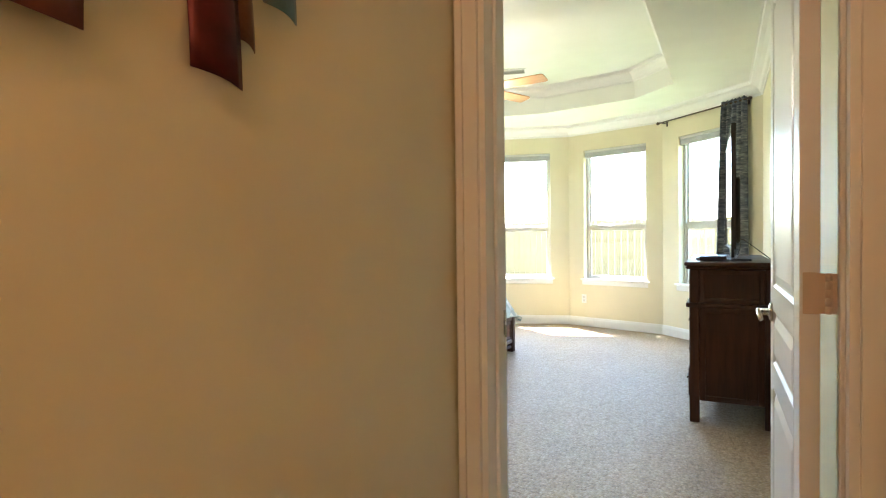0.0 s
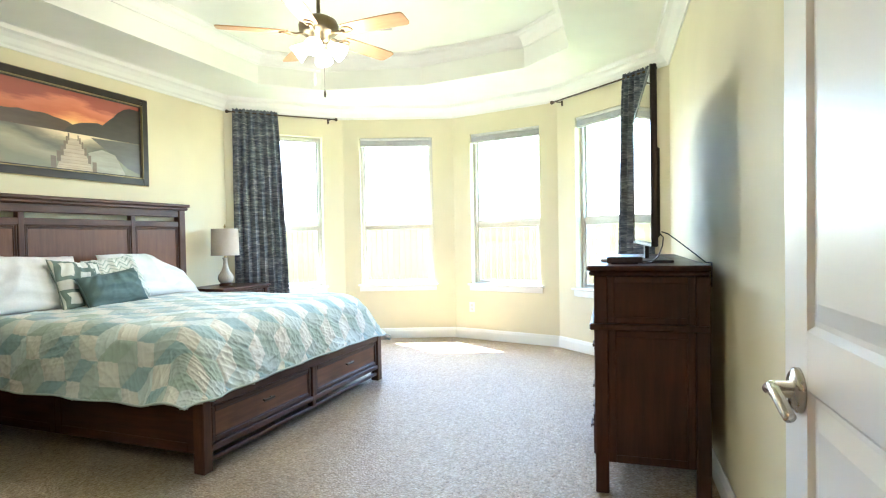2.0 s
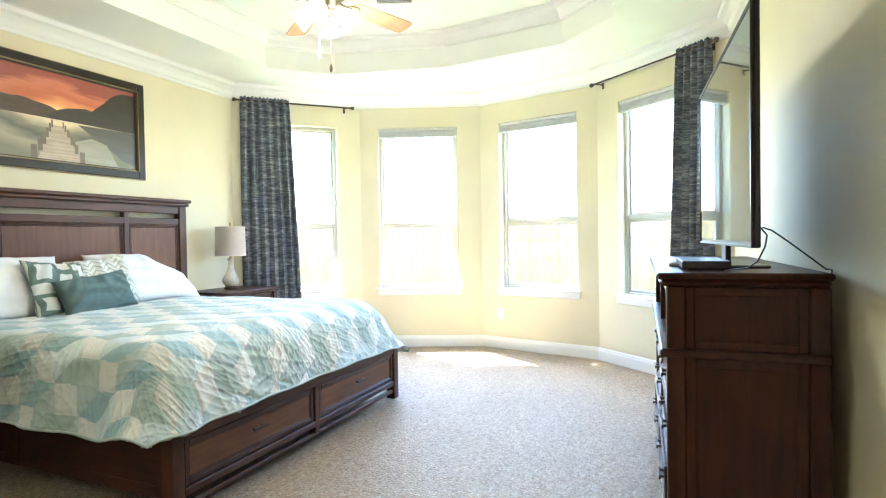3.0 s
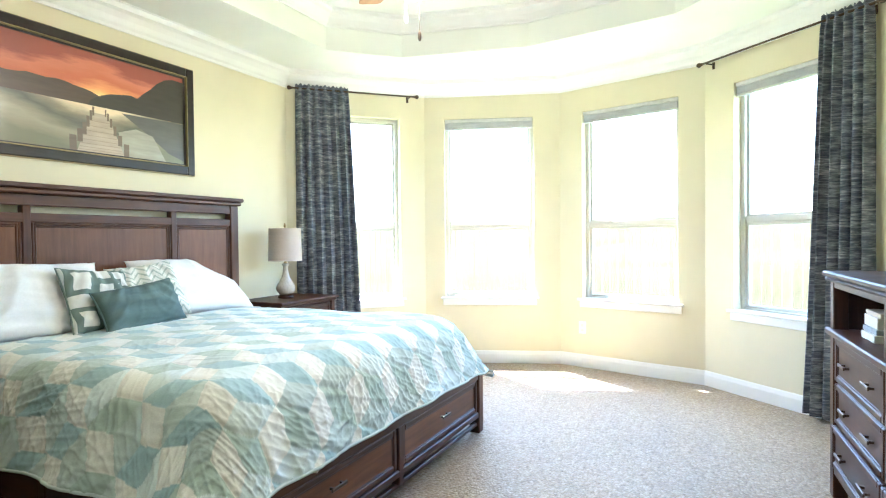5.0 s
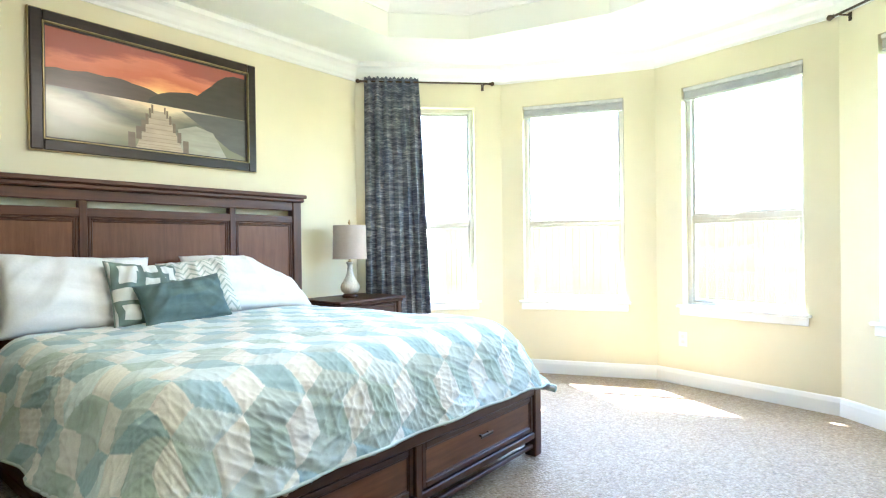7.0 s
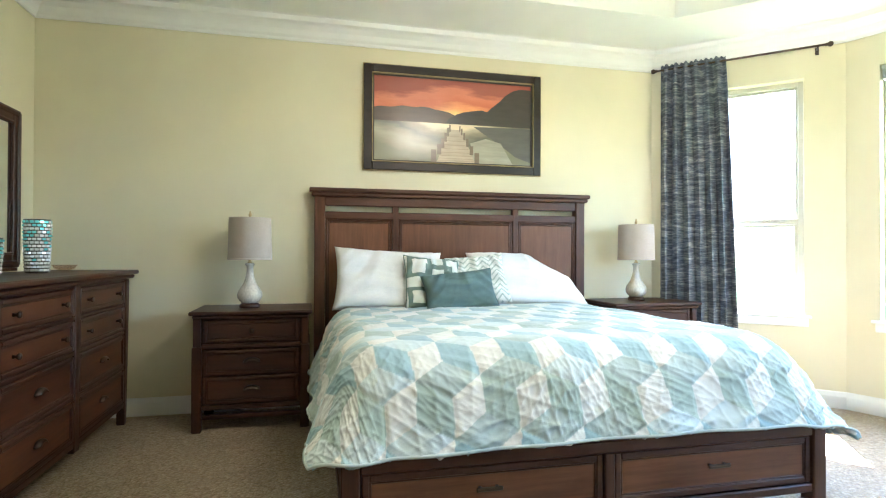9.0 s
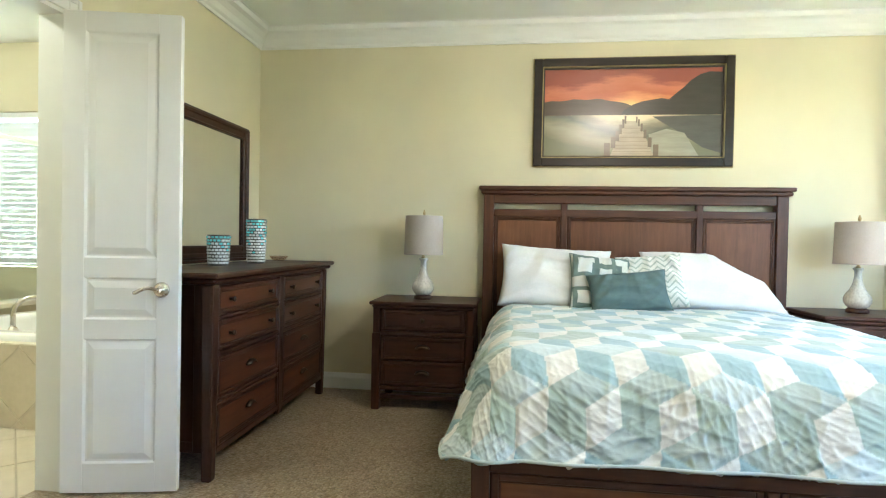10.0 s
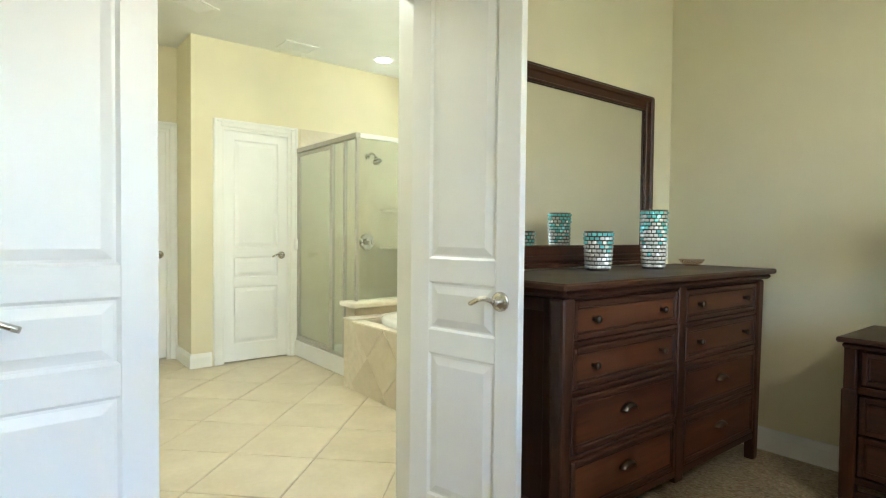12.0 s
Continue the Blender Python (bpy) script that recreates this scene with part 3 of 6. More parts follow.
rail = box(0.0, 0.012, 0.05, 0.72, 1.66, 1.675)
part("mount", rail, BLACK, art)

# ---------------- bathroom shell ----------------
BS, BW, BE = -1.32, -4.38, -0.95
BATH_TILE_WALL = stone_tile("wall_tile", (0.60, 0.54, 0.41), (0.72, 0.66, 0.53), 0.4)
BWIN = -1.24
wall("wall_bath_south", (-4.38, BS), (-2.30, BS), 2.75, 0.12, holes=[(-3.155 + 4.38, -2.535 + 4.38, -1, 2.03)], ext=(0.12, 0.0))
wall("wall_bath_nib", (-2.30, BS - 0.12), (-2.30, -1.80), 2.75, 0.12)
wall("wall_bath_recess", (-2.30, -1.80), (BE, -1.80), 2.75, 0.12, holes=[(0.06, 0.72, -1, 2.03)], ext=(0.12, 0.12))
wall("wall_bath_east", (BE, -1.80), (BE, 1.60), 2.75, 0.12)
wall("wall_bath_west", (BW, 1.60), (BW, BS), 2.75, 0.14, holes=[(1.60 - 0.45, 1.60 - BWIN, 0.86, 2.17)], ext=(0.12, 0.12))
structure("bath_ceiling", box(-4.55, -0.8, -2.0, 1.60, 2.75, 2.85), paint("bath_ceiling_paint", (0.82, 0.82, 0.78), 0.75, 0.2), "white bathroom ceiling")
structure("bath_floor", box(-4.5, -0.8, -2.0, 1.72, -0.1, -0.006), plain("floor_grout", (0.47, 0.41, 0.31), 0.9), "sand-coloured grout bed of the bathroom floor")
bbath = sweep([(-2.30, -1.80), (-2.30, BS), (-2.46, BS)][::-1], BASE)
sweep([(-1.51, -1.80), (BE, -1.80), (BE, 1.60), (BATH_L + 0.08, 1.60)], BASE, bm=bbath)
structure("bath_baseboard", bbath, TRIM, "white bathroom baseboard")
for nm, x0, x1, yy in (("closet_door", -3.155, -2.535, BS), ("recess_door", -2.24, -1.58, -1.80)):
    mm = pose(0, yy, 0)
    casing(nm + "_casing_trim", x0, x1, 2.03, mm, 1, 0.062)
    jamb_lining(nm + "_jamb_trim", x0, x1, 2.03, -0.12, 0.0, mm, (-0.012, 0.0))
    dd = panel_door("door_4" if yy == BS else "door_5", "closed white panelled inner door with lever handle", pose(x1 - 0.02, yy - 0.02, 0, 0, 0, 180), x1 - x0 - 0.04, 2.01, True, [(0.16, 0.66), (0.74, 0.92), (1.0, 1.93)], (x1 - x0 - 0.1, 0.93, -0.1), lever_sides=(-1,))
# Dark panels added behind the doors: they block light and colour the gaps as shade.
structure("closet_back_wall", box(-3.35, -2.35, BS - 0.30, BS - 0.121, -0.006, 2.3), plain("door_gap_shade", (0.05, 0.045, 0.04)), "added dark panel blocking light behind the closed door")
structure("recess_back_wall", box(-2.4, -1.4, -2.10, -1.921, -0.006, 2.3), plain("door_gap_shade", (0.05, 0.045, 0.04)), "added dark panel blocking light behind the second door")

# shower and tub surround
SHX = -3.22
structure("shower_tile_south", box(BW, -3.24, BS, BS + 0.012, 0, 2.09), BATH_TILE_WALL, "beige stone tile behind the shower")
structure("shower_tile_west", wall_mesh(1.60 - BS - 0.012, 2.09, 0.012, [(1.60 - 0.45, 1.60 - BWIN, 0.86, 2.17)]), BATH_TILE_WALL, "beige stone tile beside the tub").matrix_world = pose(BW + 0.012, 1.60, 0, 0, 0, -90)
WHITE_AC = gloss_paint("white_acrylic", (0.84, 0.84, 0.82), 0.2)
CREAM_STONE = stone_tile("cream_ledge", (0.66, 0.60, 0.48), (0.78, 0.73, 0.62), 0.3)
curb = structure("shower_curb_trim", box(SHX - 0.10, SHX + 0.03, BS + 0.012, -0.27, 0, 0.145, 0.008), WHITE_AC, "white shower curb")
structure("shower_pan_floor", box(BW, SHX - 0.1, BS, -0.27, -0.006, 0.05), WHITE_AC, "white shower pan")
structure("knee_wall", box(BW, SHX + 0.06, -0.27, -0.13, 0, 0.575), BATH_TILE_WALL, "tiled knee wall between shower and tub")
structure("knee_ledge_trim", box(BW, SHX + 0.09, -0.32, -0.08, 0.576, 0.612, 0.006), CREAM_STONE, "cream stone ledge on the knee wall")
GLASS = clear_glass("shower_glass", (0.93, 0.965, 0.935), 0.07)
BRUSHED = metal("brushed_shower_rail", (0.55, 0.53, 0.48), 0.5)
shower = thing("shower_enclosure", "framed glass shower enclosure with nickel rails", "shower", pose(SHX, 0, 0))
D0, D1, D2, D3 = BS + 0.014, -0.62, -0.40, -0.20
part("header", box(-0.02, 0.02, D0, D3, 1.865, 1.905, 0.004), BRUSHED, shower)
for y in (D0 + 0.012, D1 + 0.01, D2):
    part("post", box(-0.013, 0.013, y - 0.012, y + 0.012, 0.146 if y < -0.5 else 0.146, 1.865, 0.003), BRUSHED, shower)
part("post", box(-0.012, 0.012, D3 - 0.024, D3, 0.613, 1.865, 0.003), BRUSHED, shower)
dr = part("door_frame", frame_ring(D0 + 0.028, D1 - 0.004, 0.165, 1.855, 0.028, 0.004, 0.024, 0.003), BRUSHED, shower)
dr.matrix_local = pose(0.016, 0, 0, 0, 0, 90)
for y0, y1, z0 in ((D0 + 0.05, D1 - 0.03, 0.19), (D1 + 0.022, D2 - 0.012, 0.146), (D2 + 0.012, D3 - 0.026, 0.613)):
    part("glass_panel", box(-0.003, 0.003, y0, y1, z0, 1.865), GLASS, shower).visible_shadow = False
part("side_glass", box(BW + 0.02 - SHX, -0.02, D3 - 0.016, D3 - 0.01, 0.613, 1.865), GLASS, shower).visible_shadow = False
part("side_header", box(BW + 0.014 - SHX, -0.021, D3 - 0.026, D3 - 0.002, 1.866, 1.904, 0.004), TRIM, shower, "white top rail")
part("pull", box(0.02, 0.05, D0 + 0.03, D0 + 0.055, 0.98, 1.08, 0.006), WHITE_AC, shower, "white door pull")
part("sill_rail", box(-0.02, 0.02, D0, D2 + 0.0, 0.146, 0.166, 0.003), BRUSHED, shower)
sh = thing("shower_fixture", "satin nickel shower head on an arm", "shower head", pose(-3.95, BS + 0.012, 1.90))
part("arm", tube([(0, 0, 0), (0, 0.06, 0.03), (0, 0.12, 0.02), (0, 0.17, -0.03)], 0.01), NICKEL, sh, smooth=True)
part("flange", lathe([(0.03, 0), (0.028, 0.008), (0.012, 0.012)], 18, m=pose(0, 0, 0, -90)), NICKEL, sh)
part("head", lathe([(0.012, 0.05), (0.02, 0.03), (0.045, 0.0), (0.045, -0.012)], 20, m=pose(0, 0.19, -0.06, 35)), NICKEL, sh, smooth=True)
sv = thing("shower_valve", "round satin nickel shower valve", "shower valve", pose(-3.95, BS + 0.012, 1.05))
part("plate", lathe([(0.085, 0), (0.085, 0.006), (0.07, 0.012)], 28, m=pose(0, 0, 0, -90)), NICKEL, sv)
part("knob", lathe([(0.03, 0.012), (0.034, 0.03), (0.028, 0.06)], 20, m=pose(0, 0, 0, -90)), NICKEL, sv, smooth=True)
for z in (0.98, 1.36):
    cs = thing("corner_shelf", "cream stone corner shelf in the shower", "shelf", pose(BW + 0.012, BS + 0.012, z), "shower corner shelves")
    part("slab", prism([(0, 0), (0.26, 0), (0.24, 0.07), (0.07, 0.24), (0, 0.26)], 0, 0.02), CREAM_STONE, cs)

TUBX = -3.07
tub = thing("bathtub", "white drop-in bathtub in a tiled deck", "bathtub", pose(0, 0, 0))
tb = bmesh.new()
oval = lambda rx, ry, z, n=40: [tb.verts.new((-3.72 + rx * math.copysign(abs(math.cos(a)) ** 0.6, math.cos(a)), 0.78 + ry * math.copysign(abs(math.sin(a)) ** 0.6, math.sin(a)), z)) for a in [2 * math.pi * i / n for i in range(n)]]
rings = [oval(0.60, 0.80, 0.502), oval(0.60, 0.80, 0.535), oval(0.585, 0.785, 0.545), oval(0.47, 0.67, 0.54), oval(0.44, 0.64, 0.50), oval(0.38, 0.55, 0.15), oval(0.2, 0.3, 0.10)]
for a, c in zip(rings, rings[1:]):
    for i in range(40):
        j = (i + 1) % 40
        tb.faces.new((a[i], a[j], c[j], c[i]))
tb.faces.new(rings[-1])
part("basin", tb, WHITE_AC, tub, smooth=True)
deck = bmesh.new()
box(TUBX - 0.10, TUBX, -0.13, 1.60, 0, 0.50, 0.0, deck)
box(BW + 0.012, TUBX - 0.10, -0.13, 0.02, 0, 0.50, 0.0, deck)
structure("tub_deck", deck, plain("wall_grout", (0.72, 0.66, 0.54), 0.9), "tiled tub deck with pale grout")
fa = thing("tub_faucet", "arched satin nickel tub faucet with lever handles", "faucet", pose(-3.42, 0.46, 0.50))
arch = [(0.0, 0, 0)] + [(-0.0 - 0.10 * (1 - math.cos(a)), 0.10 * (1 - math.cos(a)) * 0.6, 0.12 + 0.10 * math.sin(a)) for a in [0, 0.4, 0.8, 1.2, 1.6, 2.0, 2.4, 2.7]]
part("spout", tube(arch, 0.016, 12), NICKEL, fa, smooth=True)
part("base", lathe([(0.03, 0), (0.03, 0.012), (0.02, 0.03)], 18), NICKEL, fa)
for dx, dy in ((0.10, -0.05), (-0.06, 0.16)):
    hb = lathe([(0.026, 0), (0.026, 0.01), (0.014, 0.02), (0.014, 0.055)], 16, m=pose(dx, dy, 0))
    tube([(dx, dy, 0.055), (dx + 0.05, dy + 0.03, 0.06)], 0.007, 8, hb)
    part("handle", hb, NICKEL, fa)

# bathroom window with a blind
bw = tagged(new("window_5"), "bathroom window behind a white blind", "window", kind="structure")
bw.matrix_world = wall_frame((BW, BWIN), (BW, 0.45))
bw_w = 0.45 - BWIN
part("window_frame", frame_ring(0, bw_w, 0.86, 2.17, 0.04, 0.085, 0.135, 0.004), VINYL, bw)
gp = part("pane", box(0.04, bw_w - 0.04, 0.11, 0.113, 0.90, 2.13), clear_glass("frosted_glass", (0.9, 0.93, 0.92), 0.1), bw)
gp.visible_shadow = False
blind = thing("window_blind", "closed white slatted blind lit from behind", "blind", wall_frame((BW, BWIN), (BW, 0.45)))
SLAT = gloss_paint("white_slat", (0.82, 0.83, 0.82), 0.45)
slat_nodes = SLAT.node_tree
thin, blend = slat_nodes.nodes.new("ShaderNodeBsdfTranslucent"), slat_nodes.nodes.new("ShaderNodeMixShader")
thin.inputs["Color"].default_value, blend.inputs[0].default_value = (0.85, 0.86, 0.84, 1), 0.05
slat_nodes.links.new(slat_nodes.nodes["Principled BSDF"].outputs[0], blend.inputs[1])
slat_nodes.links.new(thin.outputs[0], blend.inputs[2])
slat_nodes.links.new(blend.outputs[0], slat_nodes.nodes["Material Output"].inputs[0])
part("headrail", box(0.01, bw_w - 0.01, 0.005, 0.05, 2.12, 2.165, 0.004), SLAT, blind)
sl = box(0.015, bw_w - 0.015, -0.0245, 0.0245, -0.0015, 0.0015, 0.0)
n_sl = 26
smesh = None
for i in range(n_sl):
    z = 0.91 + i * (2.11 - 0.91) / n_sl
    if smesh is None:
        o = part("slat", sl, SLAT, blind)
        smesh = o.data
    else:
        o = new("slat", smesh)
        o.parent = blind
    o.matrix_local = pose(0, 0.04, z, -75)
part("bottom_rail", box(0.015, bw_w - 0.015, 0.02, 0.06, 0.867, 0.885, 0.004), SLAT, blind)

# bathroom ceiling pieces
cl = thing("recessed_light", "lit round recessed ceiling light, also copied as unseen fill", "ceiling light", pose(-3.88, -0.90, 2.75))
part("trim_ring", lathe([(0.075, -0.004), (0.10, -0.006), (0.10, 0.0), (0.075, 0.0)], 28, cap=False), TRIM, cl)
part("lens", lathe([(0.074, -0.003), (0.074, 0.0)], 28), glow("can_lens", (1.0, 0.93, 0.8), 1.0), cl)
bulb("bath_can_and_fill_lamp", (-3.88, -0.90, 2.60), 0.02, (1.0, 0.86, 0.66), 0.07)

# Two unseen copies of the light, added as fill for the bathroom.
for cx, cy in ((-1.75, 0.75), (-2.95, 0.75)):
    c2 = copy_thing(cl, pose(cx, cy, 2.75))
    bulb("bath_can_and_fill_lamp", (cx, cy, 2.66), 1.3, (0.97, 0.95, 0.76), 0.08)
tagged(cl, group="bathroom recessed lights")


def ceiling_vent(m, w, l, n, label):
    v = thing("ceiling_vent", label, "vent", m)
    part("frame", frame_ring(-l / 2, l / 2, -w / 2, w / 2, 0.022, 0.0, 0.010, 0.002), TRIM, v).matrix_local = pose(0, 0, 0, -90)
    # Grey sheet stands in for the shade between the slats.
    part("backing", box(-l / 2 + 0.02, l / 2 - 0.02, -w / 2 + 0.02, w / 2 - 0.02, -0.0015, -0.0005), plain("vent_gap_shade", (0.34, 0.34, 0.32)), v)
    for i in range(n):
        y = -w / 2 + 0.03 + i * (w - 0.06) / (n - 1)
        s = part("slat", box(-l / 2 + 0.02, l / 2 - 0.02, -0.006, 0.006, -0.001, 0.001), TRIM, v)
        s.matrix_local = pose(0, y, -0.006, 35)
    return v


ceiling_vent(pose(-3.11, -1.07, 2.75), 0.22, 0.30, 7, "white ceiling vent in the bathroom")
ceiling_vent(pose(-2.16, -0.68, 2.75, 0, 0, 30), 0.2, 0.30, 7, "white ceiling register in the bathroom")
ceiling_vent(pose(-2.22, 5.79, TRAY_Z, 0, 0, 20), 0.2, 0.32, 7, "white ceiling register in the tray")

# wall outlet under the bay windows
ol = thing("wall_outlet", "white duplex wall outlet above the baseboard", "outlet", wall_frame(APEX, C34) @ pose(0.226, 0, 0.37))
part("plate", box(-0.036, 0.036, -0.006, 0.0, -0.058, 0.058, 0.002), WHITE_AC, ol)
for z in (-0.022, 0.022):
    part("socket", box(-0.016, 0.016, -0.008, -0.005, z - 0.014, z + 0.014, 0.002), SHADE_RAIL, ol)

# ---------------- outside ----------------
def lawn_material():
    k = Nodes("lawn", 1.0)
    v = k.coords()
    g = k.noise(v, 45, 5, 0.7)
    p = k.noise(v, 0.8, 4)
    k.color(k.mix(0.4, k.ramp(g, (0.3, (0.025, 0.055, 0.014)), (0.7, (0.07, 0.12, 0.03))), k.ramp(p, (0.35, (0.05, 0.09, 0.025)), (0.65, (0.16, 0.16, 0.07)))))
    return k.bump(g, 0.8, 0.03).m


structure("ground", prism([(-300, -300), (300, -300), (300, 300), (-300, 300)], -0.5, -0.25), lawn_material(), "mown green lawn")
FENCE_WOOD = wood("weathered_fence_wood", (0.19, 0.125, 0.06), (0.32, 0.22, 0.115), 2, 0.8)


def fence(p, q, label):
    f = thing("wooden_fence", label, "fence", wall_frame(p, q) @ pose(0, 0, -0.25))
    L = span(p, q)
    for z in (0.35, 0.95, 1.55):
        part("rail", box(0, L, 0.02, 0.06, z, z + 0.085), FENCE_WOOD, f)
    data = None
    for i in range(int(L / 0.148)):
        if data is None:
            b = prism([(0, 0), (0.14, 0), (0.14, 0.018), (0, 0.018)], 0.03, 1.83)
            o = part("picket", b, FENCE_WOOD, f)
            data = o.data
        else:
            o = new("picket", data)
            o.parent = f
        o.matrix_local = pose(i * 0.148, 0.0, random.uniform(-0.02, 0.02), 0, 0, random.uniform(-0.8, 0.8))
    return f


fence((-9.0, 13.2), (7.0, 13.2), "weathered wooden privacy fence behind the lawn")
fence((6.0, 13.0), (6.0, 3.0), "weathered wooden privacy fence beside the lawn")

# ---------------- furniture tools ----------------
def bin_pull(x, z, w=0.10):
    """A flat bar pull on two posts, in front of y=0."""
    b = box(x - w / 2, x + w / 2, -0.026, -0.018, z - 0.008, z + 0.008, 0.003)
    for dx in (-w * 0.32, w * 0.32):
        box(x + dx - 0.005, x + dx + 0.005, -0.02, 0.0, z - 0.005, z + 0.005, 0.001, b)
    return b


def cup_pull(x, z, w=0.10):
    """A half-round cup pull, open below."""
    b = bmesh.new()
    n, rows = 14, []
    for k in range(5):
        a = k / 4 * math.pi / 2
        rows.append([b.verts.new((x + w / 2 * math.cos(math.pi * i / n) * (0.55 + 0.45 * math.cos(a)), -0.024 * math.sin(a) - 0.001, z + 0.028 * math.sin(math.pi * i / n) * (0.4 + 0.6 * math.cos(a)))) for i in range(n + 1)])
    fs = [b.faces.new((p[i], p[i + 1], q[i + 1], q[i])) for p, q in zip(rows, rows[1:]) for i in range(n)]
    b.normal_update()
    bmesh.ops.solidify(b, geom=fs, thickness=0.002)
    return b


def knob(x, z):
    return lathe([(0.009, 0.0), (0.006, 0.012), (0.011, 0.016), (0.015, 0.022), (0.012, 0.029), (0.004, 0.031)], 14, m=pose(x, 0, z, 90))


def drawer(parent, x0, x1, z0, z1, y, pulls, mat, rail=0.022, metal_mat=None, bead=None):
    """A drawer front: a flat field inside a raised bead, with its pulls."""
    b = box(x0, x1, y, y + 0.02, z0, z1, 0.002)
    d = part("drawer", b, mat, parent)
    b = frame_ring(x0, x1, z0, z1, rail, y - 0.009, y + 0.001, 0.004)
    frame_ring(x0 + rail, x1 - rail, z0 + rail, z1 - rail, 0.008, y - 0.004, y + 0.001, 0.003, b)
    part("moulding", b, bead or mat, d)
    for kind, px, pz in pulls:
        h = {"knob": knob, "cup": cup_pull, "bar": bin_pull}[kind](px, pz)
        bmesh.ops.transform(h, matrix=pose(0, y, 0), verts=h.verts)
        part("pull", h, metal_mat or BRONZE, d, "dark metal pull", smooth=kind != "bar")
    return d


def side_panel(owner, name, mat, x, face, y0, y1, z0, z1, t=0.02, rail=0.05):
    """A framed end panel standing in the yz plane at x; face -1 or +1 is its outer side."""
    a, c = (x, x + t) if face < 0 else (x - t, x)
    panel = part(name, box(a + 0.006 * (face < 0), c - 0.006 * (face > 0), y0, y1, z0, z1), mat, owner)
    for kind_of, p, q, r, s in (("stile", y0, y0 + rail, z0, z1), ("stile", y1 - rail, y1, z0, z1), ("rail", y0 + rail, y1 - rail, z0, z0 + rail), ("rail", y0 + rail, y1 - rail, z1 - rail, z1)):
        part(kind_of, box(a, c, p, q, r, s, 0.003), mat, panel)


# ---------------- bed ----------------
BW_, BL = 2.01, 2.155
bed = thing("bed", "king bed frame in walnut stain with footboard drawers", "bed", pose(-2.12, 3.565, 0, 0, 0, 90))
for x in (0.0, BW_ - 0.065):
    part("leg", box(x, x + 0.065, 0.0, 0.07, 0, 0.385, 0.005), BED_Z, bed)
b = box(0.065, BW_ - 0.065, 0.004, 0.05, 0.335, 0.383, 0.005)
box(0.05, BW_ - 0.05, -0.008, 0.06, 0.384, 0.405, 0.006, b)
part("foot_top_rail", b, BED_X, bed)
part("foot_bottom_rail", box(0.065, BW_ - 0.065, 0.004, 0.05, 0.10, 0.135, 0.005), BED_X, bed)
part("foot_stretcher", box(0.065, BW_ - 0.065, 0.015, 0.04, 0.045, 0.068, 0.004), BED_X, bed)
part("foot_mullion", box(BW_ / 2 - 0.02, BW_ / 2 + 0.02, 0.003, 0.05, 0.06, 0.335, 0.004), BED_Z, bed)
part("foot_backing", box(0.065, BW_ - 0.065, 0.05, 0.07, 0.10, 0.38), WOOD_X, bed)
for x0, x1 in ((0.072, BW_ / 2 - 0.026), (BW_ / 2 + 0.026, BW_ - 0.072)):
    drawer(bed, x0, x1, 0.14, 0.33, 0.02, [("bar", (x0 + x1) / 2, 0.25)], FIELD_X, 0.026, bead=BED_X)
for x, f in ((0.012, -1), (BW_ - 0.012, 1)):
    side_panel(bed, "side_rail", WOOD_Y, x, f, 0.07, 1.10, 0.10, 0.395, 0.035, 0.05)
    side_panel(bed, "side_rail", WOOD_Y, x, f, 1.10, BL - 0.06, 0.10, 0.395, 0.035, 0.05)
part("slats", box(0.05, BW_ - 0.05, 0.07, BL - 0.06, 0.25, 0.30), WOOD_Y, bed)
# headboard
HX0, HX1 = -0.10, BW_ + 0.005
for x in (HX0 + 0.02, HX1 - 0.095):
    part("headboard_post", box(x, x + 0.075, BL - 0.07, BL + 0.0, 0, 1.495, 0.005), BED_Z, bed)
b = box(HX0 - 0.015, HX1 + 0.015, BL - 0.10, BL + 0.02, 1.525, 1.553, 0.006)
box(HX0, HX1, BL - 0.088, BL + 0.01, 1.495, 1.525, 0.008, b)
part("headboard_cap", b, BED_X, bed)
IN0, IN1 = HX0 + 0.095, HX1 - 0.095
for z0, z1 in ((1.43, 1.495), (1.335, 1.388), (0.40, 0.52)):
    part("headboard_rail", box(IN0, IN1, BL - 0.06, BL - 0.012, z0, z1, 0.004), BED_X, bed)
S1, S2 = IN0 + 0.50, IN1 - 0.50
for s in (S1, S2):
    part("headboard_stile", box(s - 0.022, s + 0.022, BL - 0.062, BL - 0.010, 0.52, 1.43, 0.004), BED_Z, bed)
for a, c in ((IN0, S1 - 0.022), (S1 + 0.022, S2 - 0.022), (S2 + 0.022, IN1)):
    hp = part("headboard_panel", box(a + 0.002, c - 0.002, BL - 0.045, BL - 0.02, 0.52, 1.335, 0.0), FIELD_Z, bed)
    b = frame_ring(a + 0.002, c - 0.002, 0.52, 1.335, 0.016, BL - 0.056, BL - 0.044, 0.005)
    frame_ring(a + 0.018, c - 0.018, 0.536, 1.319, 0.012, BL - 0.051, BL - 0.044, 0.004, b)
    part("moulding", b, BED_Z, hp)
mat_cloth = cloth("mattress_cloth", (0.75, 0.74, 0.70), 300)
mt = thing("mattress", "white mattress on the bed frame", "mattress", pose(-2.12, 3.565, 0, 0, 0, 90))
part("body", box(0.07, BW_ - 0.07, 0.16, BL - 0.075, 0.301, 0.675, 0.10, seg=4), mat_cloth, mt, smooth=True)


